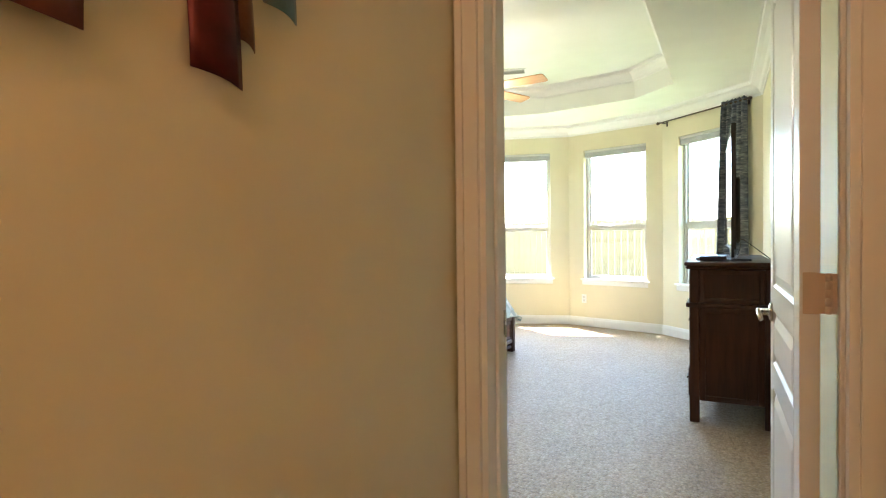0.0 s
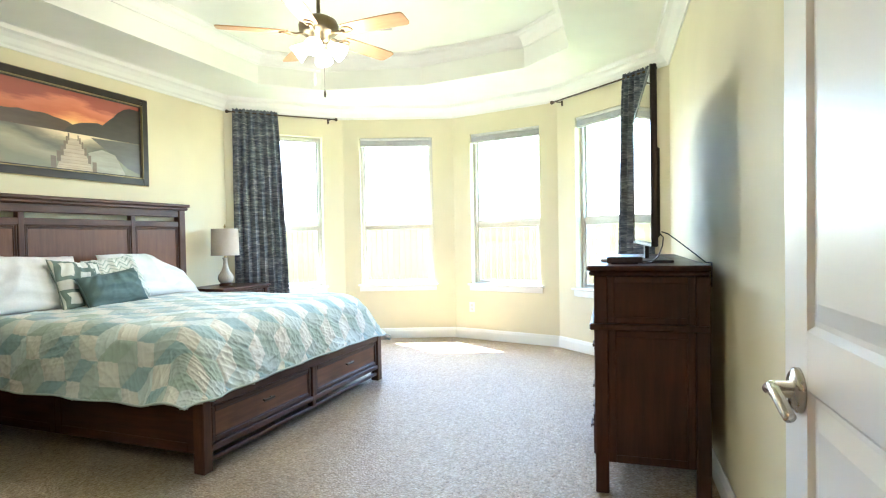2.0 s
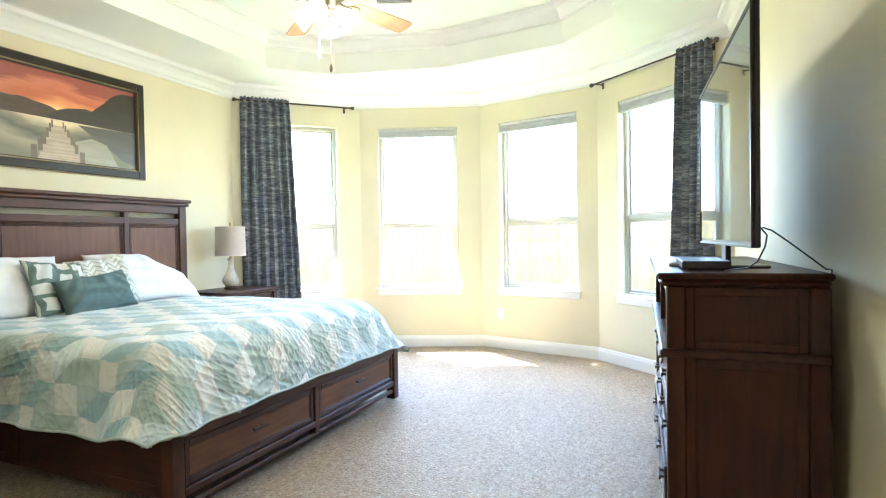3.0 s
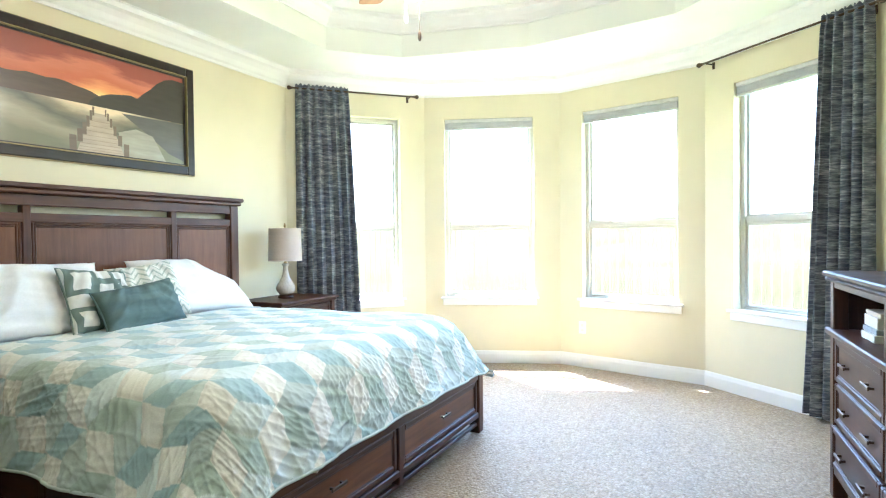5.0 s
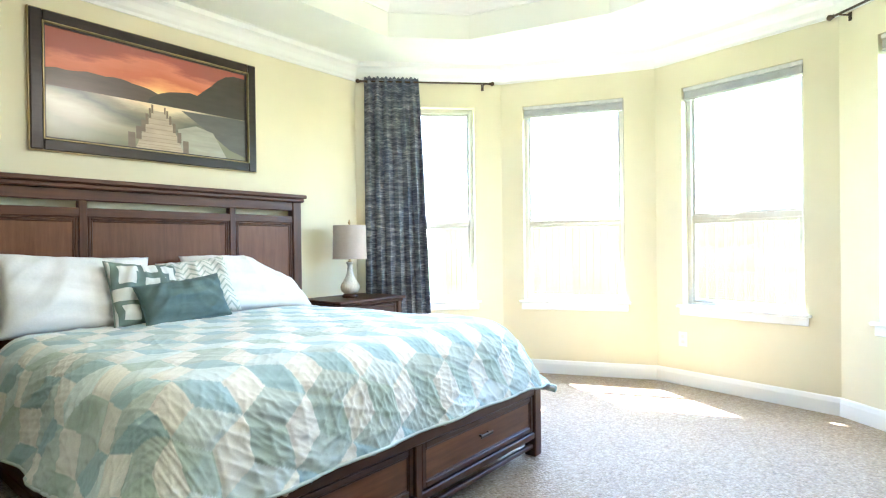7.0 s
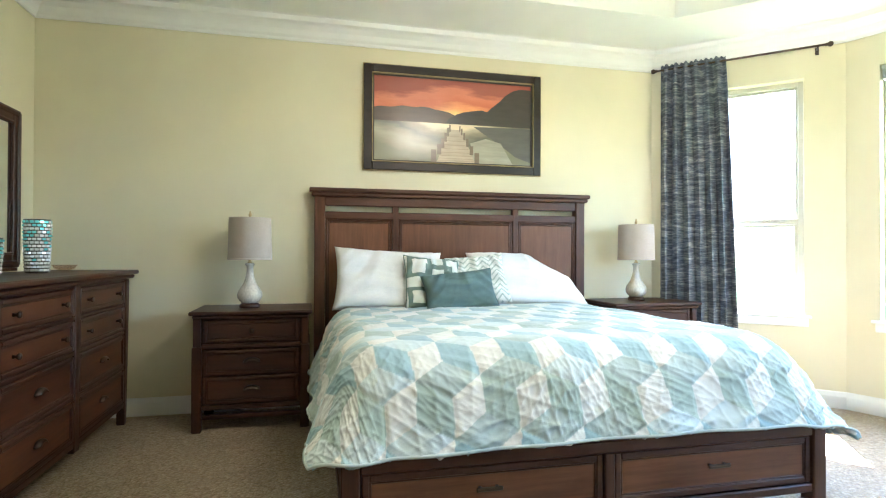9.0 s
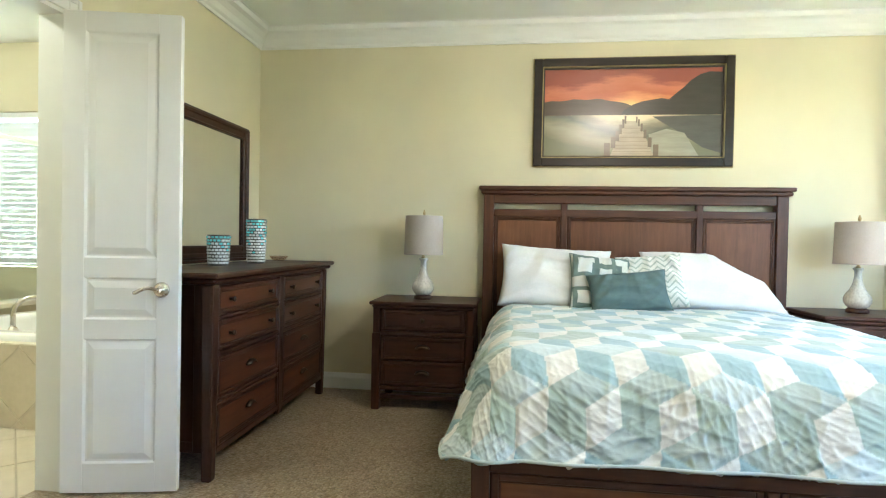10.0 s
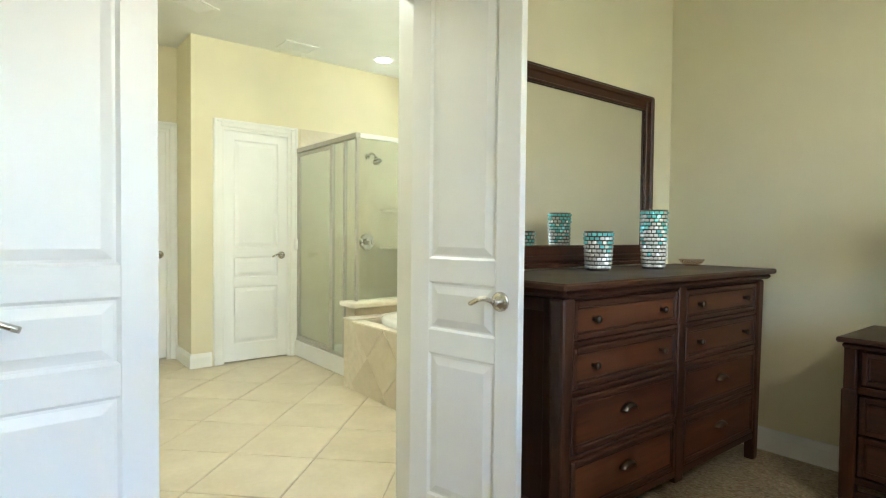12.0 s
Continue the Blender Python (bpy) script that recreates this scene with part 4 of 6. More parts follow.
# ---------------- comforter ----------------
def comforter():
    """Quilted bedspread draped over the sides and the foot, with folds and a patchwork of rhombs."""
    ax, foot, head = 0.84, 0.30, 1.80
    hang_l, hang_r, hang_y = 0.48, 0.60, 0.515
    step = 0.0055
    na, nb = int((2 * ax + hang_l + hang_r) / step), int((head - foot + hang_y) / step)
    A = np.linspace(-(ax + hang_l), ax + hang_r, na)
    B = np.linspace(-hang_y, head - foot, nb)
    a, b = np.meshgrid(A, B)
    # rhomb patchwork in the cloth's own coordinates
    side = 0.144
    h = side * math.sqrt(3) / 2
    wob_a = a + 0.010 * np.sin(b * 7.1 + 1) + 0.003 * np.sin(a * 23 + b * 17)
    wob_b = b + 0.012 * np.sin(a * 5.3) + 0.003 * np.sin(a * 19 - b * 21)
    row = np.floor(wob_b / (1.5 * side))
    best = np.full(a.shape, 9.0)
    ca, cb = np.zeros_like(a), np.zeros_like(a)
    for dr in (-1, 0, 1):
        r = row + dr
        cyy = (r + 0.5) * 1.5 * side
        off = np.where(np.mod(r, 2) == 0, 0.0, h)
        for dc in (-1, 0, 1):
            cxx = (np.floor((wob_a - off) / (2 * h)) + 0.5 + dc) * 2 * h + off
            d = (wob_a - cxx) ** 2 + (wob_b - cyy) ** 2
            near = d < best
            best = np.where(near, d, best)
            ca, cb = np.where(near, cxx, ca), np.where(near, cyy, cb)
    th = np.degrees(np.arctan2(wob_b - cb, wob_a - ca)) % 360
    face = np.where((th > 30) & (th < 150), 0, np.where((th >= 150) & (th < 270), 1, 2))
    hexhash = np.mod(np.sin(ca * 127.1 + cb * 311.7) * 43758.5, 1.0)
    tone = np.mod(np.round(cb / (1.5 * side) - 0.5), 3)
    cream, aqua, teal, sage = np.array((0.82, 0.82, 0.76)), np.array((0.65, 0.74, 0.725)), np.array((0.36, 0.51, 0.54)), np.array((0.42, 0.52, 0.46))
    col = np.zeros((*a.shape, 3))
    left = np.where((tone == 1)[..., None], sage, teal)
    col[:] = np.where((face == 0)[..., None], np.where((hexhash > 0.45)[..., None], aqua, sage * 0.55 + aqua * 0.45), col)
    col = np.where((face == 1)[..., None], left, col)
    col = np.where((face == 2)[..., None], cream, col)
    col = col * (0.94 + 0.1 * hexhash)[..., None]
    # seams pull the quilt down
    ang = np.minimum(np.minimum(np.abs(th - 30), np.abs(th - 150)), np.abs(th - 270))
    seam = np.exp(-((np.sqrt(best) * np.sin(np.radians(np.minimum(ang, 90)))) / 0.013) ** 2)
    # drape
    ex = np.maximum(0, np.abs(a) - ax)
    ey = np.maximum(0, -b)
    exn, eyn = ex / np.where(a < 0, hang_l, hang_r), ey / hang_y
    ex, ey = ex * np.sqrt(1 - 0.28 * eyn ** 2), ey * np.sqrt(1 - 0.28 * exn ** 2)
    hyp = np.sqrt(ex ** 2 + ey ** 2) + 1e-9
    e = (ex ** 4 + ey ** 4) ** 0.25 + 1e-9
    footward = ey / (ex + ey + 1e-9)
    r0 = 0.17 + 0.11 * footward
    steep = np.radians(np.where(a > 0, 66, 69) - np.where(a > 0, 1, 4) * footward)
    arc = np.minimum(e / r0, steep)
    rest = np.maximum(0, e - r0 * steep)
    out = r0 * np.sin(arc) + rest * (np.cos(steep) + 0.9 * np.minimum(ex, ey))
    drop = r0 * (1 - np.cos(arc)) + rest * np.sin(steep)
    sx = np.sign(a)
    x = np.where(ex > 0, sx * (ax + out * ex / hyp), a)
    y = np.where(ey > 0, foot - out * ey / hyp, foot + b)
    z = 0.735 - drop - 0.010 * np.clip(b / 1.2, 0, 1) + 0.012 * np.cos(a / ax * 1.4)
    # folds: long creases and small crumples
    rng = np.random.RandomState(4)
    w = np.zeros_like(a)
    for i in range(26):
        k = rng.uniform(9, 34)
        t = rng.uniform(0, math.pi)
        ph = rng.uniform(0, 7)
        bend = 0.05 * np.sin(a * rng.uniform(2, 5) + ph) + 0.05 * np.sin(b * rng.uniform(2, 5) - ph)
        s = np.sin((a * math.cos(t) + b * math.sin(t) + bend) * k + ph)
        mask = np.clip(np.sin(a * rng.uniform(1.5, 4.5) + rng.uniform(0, 6)) * np.sin(b * rng.uniform(1.5, 4.5) + rng.uniform(0, 6)) - 0.2, 0, 1)
        w += (1 - np.abs(s)) ** 2.2 * mask * rng.uniform(0.3, 1.0)
    slope = np.clip(drop / 0.10, 0, 1)
    w *= 0.004 + 0.004 * slope
    for i in range(36):
        kk, t, ph = rng.uniform(32, 75), rng.uniform(0, math.pi), rng.uniform(0, 7)
        bend = 0.03 * np.sin(a * rng.uniform(4, 9) + ph) + 0.03 * np.sin(b * rng.uniform(4, 9) - ph)
        s = np.sin((a * math.cos(t) + b * math.sin(t) + bend) * kk + ph)
        mask = np.clip(np.sin(a * rng.uniform(3, 9) + rng.uniform(0, 6)) * np.sin(b * rng.uniform(3, 9) + rng.uniform(0, 6)) - 0.42, 0, 1) * 1.6
        w += (1 - np.abs(s)) ** 3 * mask * (0.0014 + 0.0036 * slope)
    vert = 0.008 * np.sin(a * 15 + 2 * np.sin(b * 5)) * np.clip(ey / 0.3, 0, 1) + 0.014 * np.sin(b * 14 + 2 * np.sin(a * 4)) * np.clip(ex / 0.3, 0, 1)
    lift = w - (0.0025 + 0.003 * slope) * seam + 0.006 * np.sin(a * 9.0) * np.sin(b * 8.0)
    nx, ny = np.where(ex > 0, sx * ex / hyp, 0), np.where(ey > 0, -ey / hyp, 0)
    side_k = np.clip(drop / 0.12, 0, 1)
    x = x + nx * side_k * (lift + vert)
    y = y + ny * side_k * (lift + vert)
    z = z + lift * (1 - 0.7 * side_k)
    z = np.maximum(z, 0.25)
    pts = np.stack([x + BW_ / 2, y, z], -1).reshape(-1, 3)
    idx = np.arange(na * nb).reshape(nb, na)
    quads = np.stack([idx[:-1, :-1], idx[:-1, 1:], idx[1:, 1:], idx[1:, :-1]], -1).reshape(-1, 4)
    me = bpy.data.meshes.new("quilt")
    me.from_pydata(pts.tolist(), [], quads.tolist())
    at = me.color_attributes.new("patchwork", "FLOAT_COLOR", "POINT")
    at.data.foreach_set("color", np.concatenate([col.reshape(-1, 3), np.ones((na * nb, 1))], 1).astype(np.float32).ravel())
    me.polygons.foreach_set("use_smooth", [True] * len(me.polygons))
    k = Nodes("patchwork_cotton", 0.85)
    vc = k.n("ShaderNodeVertexColor")
    vc.layer_name = "patchwork"
    fine = k.noise(k.coords((1, 0.2, 1)), 420, 3)
    k.color(k.mix(1.0, vc.outputs["Color"], k.ramp(fine, (0.3, (0.86, 0.87, 0.88)), (0.7, (1, 1, 1))), "MULTIPLY"))
    k.bump(fine, 0.3, 0.001)
    k.b.inputs["Sheen Weight"].default_value = 0.15
    me.materials.append(k.m)
    rim = [pts[i] for i in (*idx[::-6, 0], *idx[0, ::6], *idx[::6, -1])]
    return me, rim


cf = thing("comforter", "rumpled teal, sage and cream patchwork comforter on the bed", "comforter", pose(-2.12, 3.565, 0, 0, 0, 90))
quilt_mesh, rim = comforter()
quilt = new("quilt", quilt_mesh)
part("hem", tube(rim, 0.006, 8), cloth("hem_cotton", (0.50, 0.58, 0.56), 300), cf, "rolled pale green hem", smooth=True)
quilt.parent = cf
sol = quilt.modifiers.new("thickness", "SOLIDIFY")
sol.thickness, sol.offset = 0.018, -1


# ---------------- pillows ----------------
def pillow_mesh(w, h, t, seed, n=44, slump=0.0, sag=0.0):
    """A soft cushion in the xz plane, its face to -y, with pinched corners, creases and a seam."""
    rnd = random.Random(seed)
    ph = [rnd.uniform(0, 6) for _ in range(8)]
    b = bmesh.new()
    grids = []
    for side in (-1, 1):
        g = []
        for i in range(n + 1):
            r = []
            for j in range(n + 1):
                u, v = j / n * 2 - 1, i / n * 2 - 1
                k = max(0.0, (1 - u ** 4) * (1 - v ** 4)) ** 0.42
                px = u * w / 2 * (1 - 0.07 * (1 - abs(v) ** 2.0) * abs(u) ** 3)
                pz = v * h / 2 * (1 - 0.09 * (1 - abs(u) ** 2.0) * abs(v) ** 3) - slump * h * (u * u if v > 0 else 0) * 0.5 * max(0, v)
                px += sag * w * max(0.0, u) * (-0.55 if v > 0 else -0.28) * v
                pz -= sag * h * 0.5 * max(0.0, u) ** 2 * max(0.0, v)
                cr = 0.012 * math.sin(5 * u + 4 * v + ph[0]) * math.sin(6 * v - 3 * u + ph[1]) + 0.006 * math.sin(13 * u * v + ph[2] + 9 * u) + 0.006 * (1 - abs(math.sin(9 * u + 7 * v * u + ph[4]))) ** 3 + 0.005 * (1 - abs(math.sin(8 * v - 5 * u + 2 * math.sin(4 * u) + ph[5]))) ** 3
                py = side * (t / 2 * k * (0.85 + 0.15 * math.cos(v * 2 + ph[3])) + cr * k) if k > 0 else 0.0
                r.append((px, py, pz))
            g.append(r)
        grids.append(g)
    ring = {}
    for s, g in enumerate(grids):
        vs = []
        for i in range(n + 1):
            row = []
            for j in range(n + 1):
                edge = i in (0, n) or j in (0, n)
                if edge and (i, j) in ring:
                    row.append(ring[(i, j)])
                else:
                    v = b.verts.new(g[i][j])
                    if edge:
                        ring[(i, j)] = v
                    row.append(v)
            vs.append(row)
        for i in range(n):
            for j in range(n):
                q = (vs[i][j], vs[i][j + 1], vs[i + 1][j + 1], vs[i + 1][j])
                b.faces.new(q if s == 0 else tuple(reversed(q)))
    return b


def piping(w, h, mat, parent):
    pts = []
    for i in range(61):
        a = i / 60 * 4
        s, f = int(a) % 4, a - int(a)
        u, v = ((-1 + 2 * f, -1), (1, -1 + 2 * f), (1 - 2 * f, 1), (-1, 1 - 2 * f))[s]
        pts.append((u * w / 2 * (1 - 0.07 * (1 - v * v) * abs(u) ** 3), 0, v * h / 2 * (1 - 0.09 * (1 - u * u) * abs(v) ** 3)))
    return part("piping", tube(pts, 0.005, 6), mat, parent)


WHITE_COT = cloth("white_cotton", (0.80, 0.80, 0.78), 400, 0.05)
CREAM_LINEN = cloth("cream_linen", (0.72, 0.72, 0.66), 350, 0.06)


def pattern_cloth(name, kind):
    """Linen printed with grey-green lines: a square key pattern or zigzags."""
    k = Nodes(name, 0.9)
    tc = k.n("ShaderNodeTexCoord")
    sep = k.n("ShaderNodeSeparateXYZ")
    k.link(tc.outputs["Object"], sep.inputs[0])

    def calc(op, p, q=0.0):
        nd = k.n("ShaderNodeMath")
        nd.operation = op
        for s, i in ((p, 0), (q, 1)):
            if isinstance(s, (int, float)):
                nd.inputs[i].default_value = s
            else:
                k.link(s, nd.inputs[i])
        return nd.outputs[0]

    x, z = sep.outputs["X"], sep.outputs["Z"]
    if kind == "key":
        def rings(cx, cz, sc):
            dx = calc("ABSOLUTE", calc("SUBTRACT", x, cx))
            dz = calc("ABSOLUTE", calc("SUBTRACT", z, cz))
            m = calc("MAXIMUM", dx, dz)
            return calc("MULTIPLY", calc("GREATER_THAN", m, sc * 0.62), calc("LESS_THAN", m, sc))
        f = rings(-0.105, 0.105, 0.085)
        for cx, cz, sc in ((0.105, -0.105, 0.085), (0.03, 0.02, 0.10), (-0.12, -0.12, 0.07), (0.13, 0.12, 0.07)):
            f = calc("MAXIMUM", f, rings(cx, cz, sc))
    else:
        zig = calc("ABSOLUTE", calc("SUBTRACT", calc("FRACT", calc("MULTIPLY", x, 11.0)), 0.5))
        f = calc("LESS_THAN", calc("FRACT", calc("ADD", calc("MULTIPLY", z, 26.0), calc("MULTIPLY", zig, 2.2))), 0.34)
    fine = k.noise(k.coords(), 300, 2)
    base = k.ramp(fine, (0.3, (0.66, 0.67, 0.61)), (0.7, (0.76, 0.77, 0.72)))
    ink = (0.16, 0.22, 0.19) if kind == "key" else (0.42, 0.49, 0.43)
    k.color(k.mix(f, base, ink))
    return k.bump(fine, 0.4, 0.001).m


def pillow(label, y, x, z, w, h, t, lean, mat, seed, turn=0.0, roll=0.0, trim_mat=None, slump=0.0, sag=0.0):
    p = thing("pillow", label, "pillow", pose(x, y, z) @ pose(0, 0, 0, 0, 0, 90 + turn) @ pose(0, 0, 0, -lean, roll, 0))
    part("cover", pillow_mesh(w, h, t, seed, slump=slump, sag=sag), mat, p, smooth=True)
    if trim_mat:
        piping(w, h, trim_mat, p)
    return p


pillow("plump white pillow leaning on the headboard", 3.99, -4.05, 0.905, 0.76, 0.46, 0.20, 22, WHITE_COT, 1, roll=3)
pillow("plump white pillow leaning on the headboard", 4.97, -4.06, 0.905, 0.82, 0.44, 0.20, 25, WHITE_COT, 2, roll=2, slump=0.1, sag=0.55)
pillow("square cushion with grey-green key pattern", 4.28, -3.93, 0.885, 0.41, 0.40, 0.13, 27, pattern_cloth("key_print", "key"), 3, 6, 5, plain("key_piping", (0.16, 0.22, 0.19)))
pillow("square cushion with pale chevron pattern", 4.61, -3.965, 0.905, 0.42, 0.40, 0.13, 28, pattern_cloth("chevron_print", "chevron"), 4, -5, -6)
pillow("small teal velvet lumbar cushion", 4.43, -3.79, 0.845, 0.49, 0.27, 0.14, 26, cloth("teal_velvet", (0.115, 0.18, 0.175), 250, 0.25), 5, 0, -6, plain("teal_piping", (0.10, 0.17, 0.165)))


# ---------------- case furniture ----------------
def nightstand(m, label):
    W, D, H = 0.71, 0.47, 0.735
    n = thing("nightstand", label, "nightstand", m, "nightstands beside the bed")
    b = box(-0.005, W + 0.005, -0.03, D, H - 0.022, H, 0.006)
    box(0.012, W - 0.012, -0.015, D - 0.005, H - 0.045, H - 0.022, 0.008, b)
    part("top", b, WOOD_X, n)
    for x in (0.01, W - 0.065):
        for y in (0.0, D - 0.055):
            lb = box(x, x + 0.055, y, y + 0.055, 0, 0.52, 0.005)
            box(x + 0.006, x + 0.049, y + 0.004, y + 0.051, 0.52, H - 0.045, 0.004, lb)
            part("leg", lb, WOOD_Z, n)
    part("body", box(0.04, W - 0.04, 0.03, D - 0.006, 0.15, H - 0.046), WOOD_X, n)
    for x, f in ((0.016, -1), (W - 0.016, 1)):
        side_panel(n, "end_panel", WOOD_Z, x, f, 0.05, D - 0.05, 0.14, H - 0.05)
    part("rail", box(0.065, W - 0.065, 0.004, 0.03, 0.505, 0.535, 0.006), WOOD_X, n)
    part("rail", box(0.065, W - 0.065, 0.006, 0.03, 0.135, 0.165, 0.004), WOOD_X, n)
    part("stretcher", box(0.065, W - 0.065, 0.02, 0.045, 0.075, 0.10, 0.004), WOOD_X, n)
    drawer(n, 0.075, W - 0.075, 0.545, H - 0.055, 0.015, [("knob", W / 2, 0.612)], WOOD_X)
    drawer(n, 0.072, W - 0.072, 0.345, 0.498, 0.012, [("cup", W / 2, 0.42)], WOOD_X)
    drawer(n, 0.072, W - 0.072, 0.172, 0.335, 0.012, [("cup", W / 2, 0.25)], WOOD_X)
    return n


nightstand(pose(-3.815, 2.757, 0, 0, 0, 90), "dark walnut nightstand with three drawers")
nightstand(pose(-3.82, 5.59, 0, 0, 0, 90), "dark walnut nightstand beside the curtain")


def dresser(m):
    W, D, H = 1.57, 0.50, 0.98
    n = thing("dresser", "dark walnut eight-drawer dresser with a mirror standing on it", "dresser", m)
    b = box(-0.045, W + 0.045, -0.045, D, H - 0.026, H, 0.007)
    box(-0.028, W + 0.028, -0.028, D, H - 0.052, H - 0.026, 0.012, b)
    part("top", b, WOOD_X, n)
    for x in (0.0, W - 0.06):
        for y in (0.0, D - 0.06):
            lb = box(x - 0.004, x + 0.064, y - 0.004, y + 0.064, 0, H - 0.056, 0.014, seg=2)
            for v in lb.verts:
                if v.co.z < 0.05:
                    v.co.x += (x + 0.03 - v.co.x) * 0.28
                    v.co.y += (y + 0.03 - v.co.y) * 0.28
            part("leg", lb, WOOD_Z, n)
    part("body", box(0.046, W - 0.046, 0.036, D - 0.004, 0.135, H - 0.054), WOOD_X, n)
    for x, f in ((0.02, -1), (W - 0.02, 1)):
        side_panel(n, "end_panel", WOOD_Z, x, f, 0.055, D - 0.05, 0.13, H - 0.06, 0.025)
    for z0, z1 in ((0.115, 0.148), (0.353, 0.372), (0.575, 0.598), (0.752, 0.770), (0.912, 0.926)):
        part("rail", box(0.06, W - 0.06, 0.008, 0.036, z0, z1, 0.004), WOOD_X, n)
    part("centre_stile", box(W / 2 - 0.03, W / 2 + 0.03, 0.004, 0.036, 0.09, 0.926, 0.004), WOOD_Z, n)
    for i in range(2):
        x0, x1 = (0.066, W / 2 - 0.034) if i == 0 else (W / 2 + 0.034, W - 0.066)
        for z0, z1, kind in ((0.774, 0.908, "knob"), (0.602, 0.748, "knob"), (0.376, 0.571, "cup"), (0.152, 0.349, "cup")):
            zc = (z0 + z1) / 2
            pulls = [("knob", x0 + 0.12, zc), ("knob", x1 - 0.12, zc)] if kind == "knob" else [("cup", (x0 + x1) / 2, zc)]
            drawer(n, x0, x1, z0, z1, 0.014, pulls, DRAWER_X, bead=WOOD_X)
    return n


dresser(pose(-2.575, 2.33, 0, 0, 0, 180))
mir = thing("dresser_mirror", "wide mirror in a dark walnut frame on the dresser", "mirror", pose(-2.69, 1.75, 0.98, 0, 0, 180))
MW, MH = 1.36, 0.957
b = frame_ring(0, MW, 0.02, MH, 0.085, -0.012, 0.028, 0.006)
frame_ring(0.012, MW - 0.012, 0.032, MH - 0.012, 0.03, -0.022, -0.01, 0.006, b)
frame_ring(0.075, MW - 0.075, 0.095, MH - 0.075, 0.014, -0.018, 0.0, 0.004, b)
part("frame", b, WOOD_X, mir)
part("plinth", box(0.02, MW - 0.02, -0.01, 0.03, 0.0, 0.019, 0.003), WOOD_X, mir)
part("glass", box(0.08, MW - 0.08, 0.0, 0.006, 0.10, MH - 0.08), MIRROR, mir)


def chest(m):
    L, D, H = 1.48, 0.49, 1.05
    n = thing("media_chest", "dark walnut media chest with open cubbies above drawers", "chest of drawers", m)
    b = box(-0.02, L + 0.02, -0.03, D + 0.005, H - 0.024, H, 0.006)
    box(-0.018, L + 0.018, -0.022, D, H - 0.046, H - 0.024, 0.010, b)
    part("top", b, WOOD_X, n)
    for x in (0.0, L - 0.06):
        for y in (0.0, D - 0.06):
            part("leg", box(x, x + 0.06, y, y + 0.06, 0, H - 0.047, 0.005), WOOD_Z, n)
    for x, f in ((0.008, -1), (L - 0.008, 1)):
        for z0, z1, rl in ((0.145, 0.755, 0.035), (0.785, H - 0.05, 0.03)):
            side_panel(n, "end_panel", WOOD_Z, x, f, 0.06, D - 0.06, z0, z1, 0.03, rl)
    part("back_panel", box(0.035, L - 0.035, D - 0.02, D - 0.01, 0.145, H - 0.05), WOOD_X, n)
    b = box(0.035, L - 0.035, 0.02, D - 0.02, 0.15, 0.755)
    part("body", b, WOOD_X, n)
    b = box(-0.012, L + 0.012, -0.02, D, 0.755, 0.785, 0.006)
    box(0.06, L - 0.06, 0.002, 0.03, 0.115, 0.15, 0.005, b)
    part("ledge", b, WOOD_X, n)
    part("cubby_divider", box(L / 2 - 0.012, L / 2 + 0.012, 0.004, D - 0.02, 0.785, H - 0.046, 0.002), WOOD_Z, n)
    part("cubby_rail", box(0.06, L - 0.06, 0.002, 0.03, H - 0.075, H - 0.046, 0.003), WOOD_X, n)
    for i in range(2):
        x0, x1 = (0.064, L / 2 - 0.006) if i == 0 else (L / 2 + 0.006, L - 0.064)
        for z0, z1, out in ((0.55, 0.745, 0.0), (0.355, 0.54, 0.0), (0.155, 0.345, -0.012)):
            drawer(n, x0, x1, z0, z1, 0.012 + out, [("bar", x0 + 0.17, (z0 + z1) / 2), ("bar", x1 - 0.17, (z0 + z1) / 2)], WOOD_X, 0.028)
    return n


CHEST_M = pose(-0.315, 5.47, 0, 0, 0, -86.8)
chest(CHEST_M)
boxp = thing("paper_stack", "stack of white papers and a box in the chest cubby", "papers", CHEST_M @ pose(0.24, 0.06, 0.785))
for i, (w, hgt, c) in enumerate(((0.17, 0.03, (0.7, 0.7, 0.68)), (0.165, 0.02, (0.35, 0.4, 0.45)), (0.15, 0.045, (0.72, 0.71, 0.68)), (0.16, 0.018, (0.6, 0.58, 0.52)))):
    z = [0, 0.031, 0.052, 0.098][i]
    part("booklet", box(-0.01 * i, w, 0.0 + 0.008 * i, 0.2, z, z + hgt, 0.002), plain("paper", c, 0.8), boxp)

# television, set-top box, cable
tv0, tv1 = Vector((0.02, 3.89)), Vector((-0.078, 5.20))
tva = math.degrees(math.atan2(tv0.y - tv1.y, tv0.x - tv1.x))
TVL = (tv1 - tv0).length
tv = thing("television", "large black flat-screen television on the chest", "television", pose(tv1.x, tv1.y, 1.05, 0, 0, tva))
part("back_shell", box(0.0, TVL, 0.004, 0.024, 0.085, 0.86, 0.004), BLACK, tv)
part("rear_housing", box(0.25, TVL - 0.25, 0.024, 0.058, 0.12, 0.55, 0.012), BLACK, tv)
part("screen", box(0.010, TVL - 0.010, 0.0005, 0.005, 0.105, 0.85), SCREEN, tv, "glossy black screen")
b = frame_ring(0.0, TVL, 0.085, 0.86, 0.009, -0.004, 0.005, 0.001)
part("bezel", b, BLACK, tv)
b = box(TVL / 2 - 0.05, TVL / 2 + 0.05, 0.015, 0.035, 0.012, 0.12, 0.004)
box(TVL / 2 - 0.30, TVL / 2 + 0.30, -0.11, 0.13, 0.0, 0.012, 0.005, b)
part("stand", b, BLACK, tv)
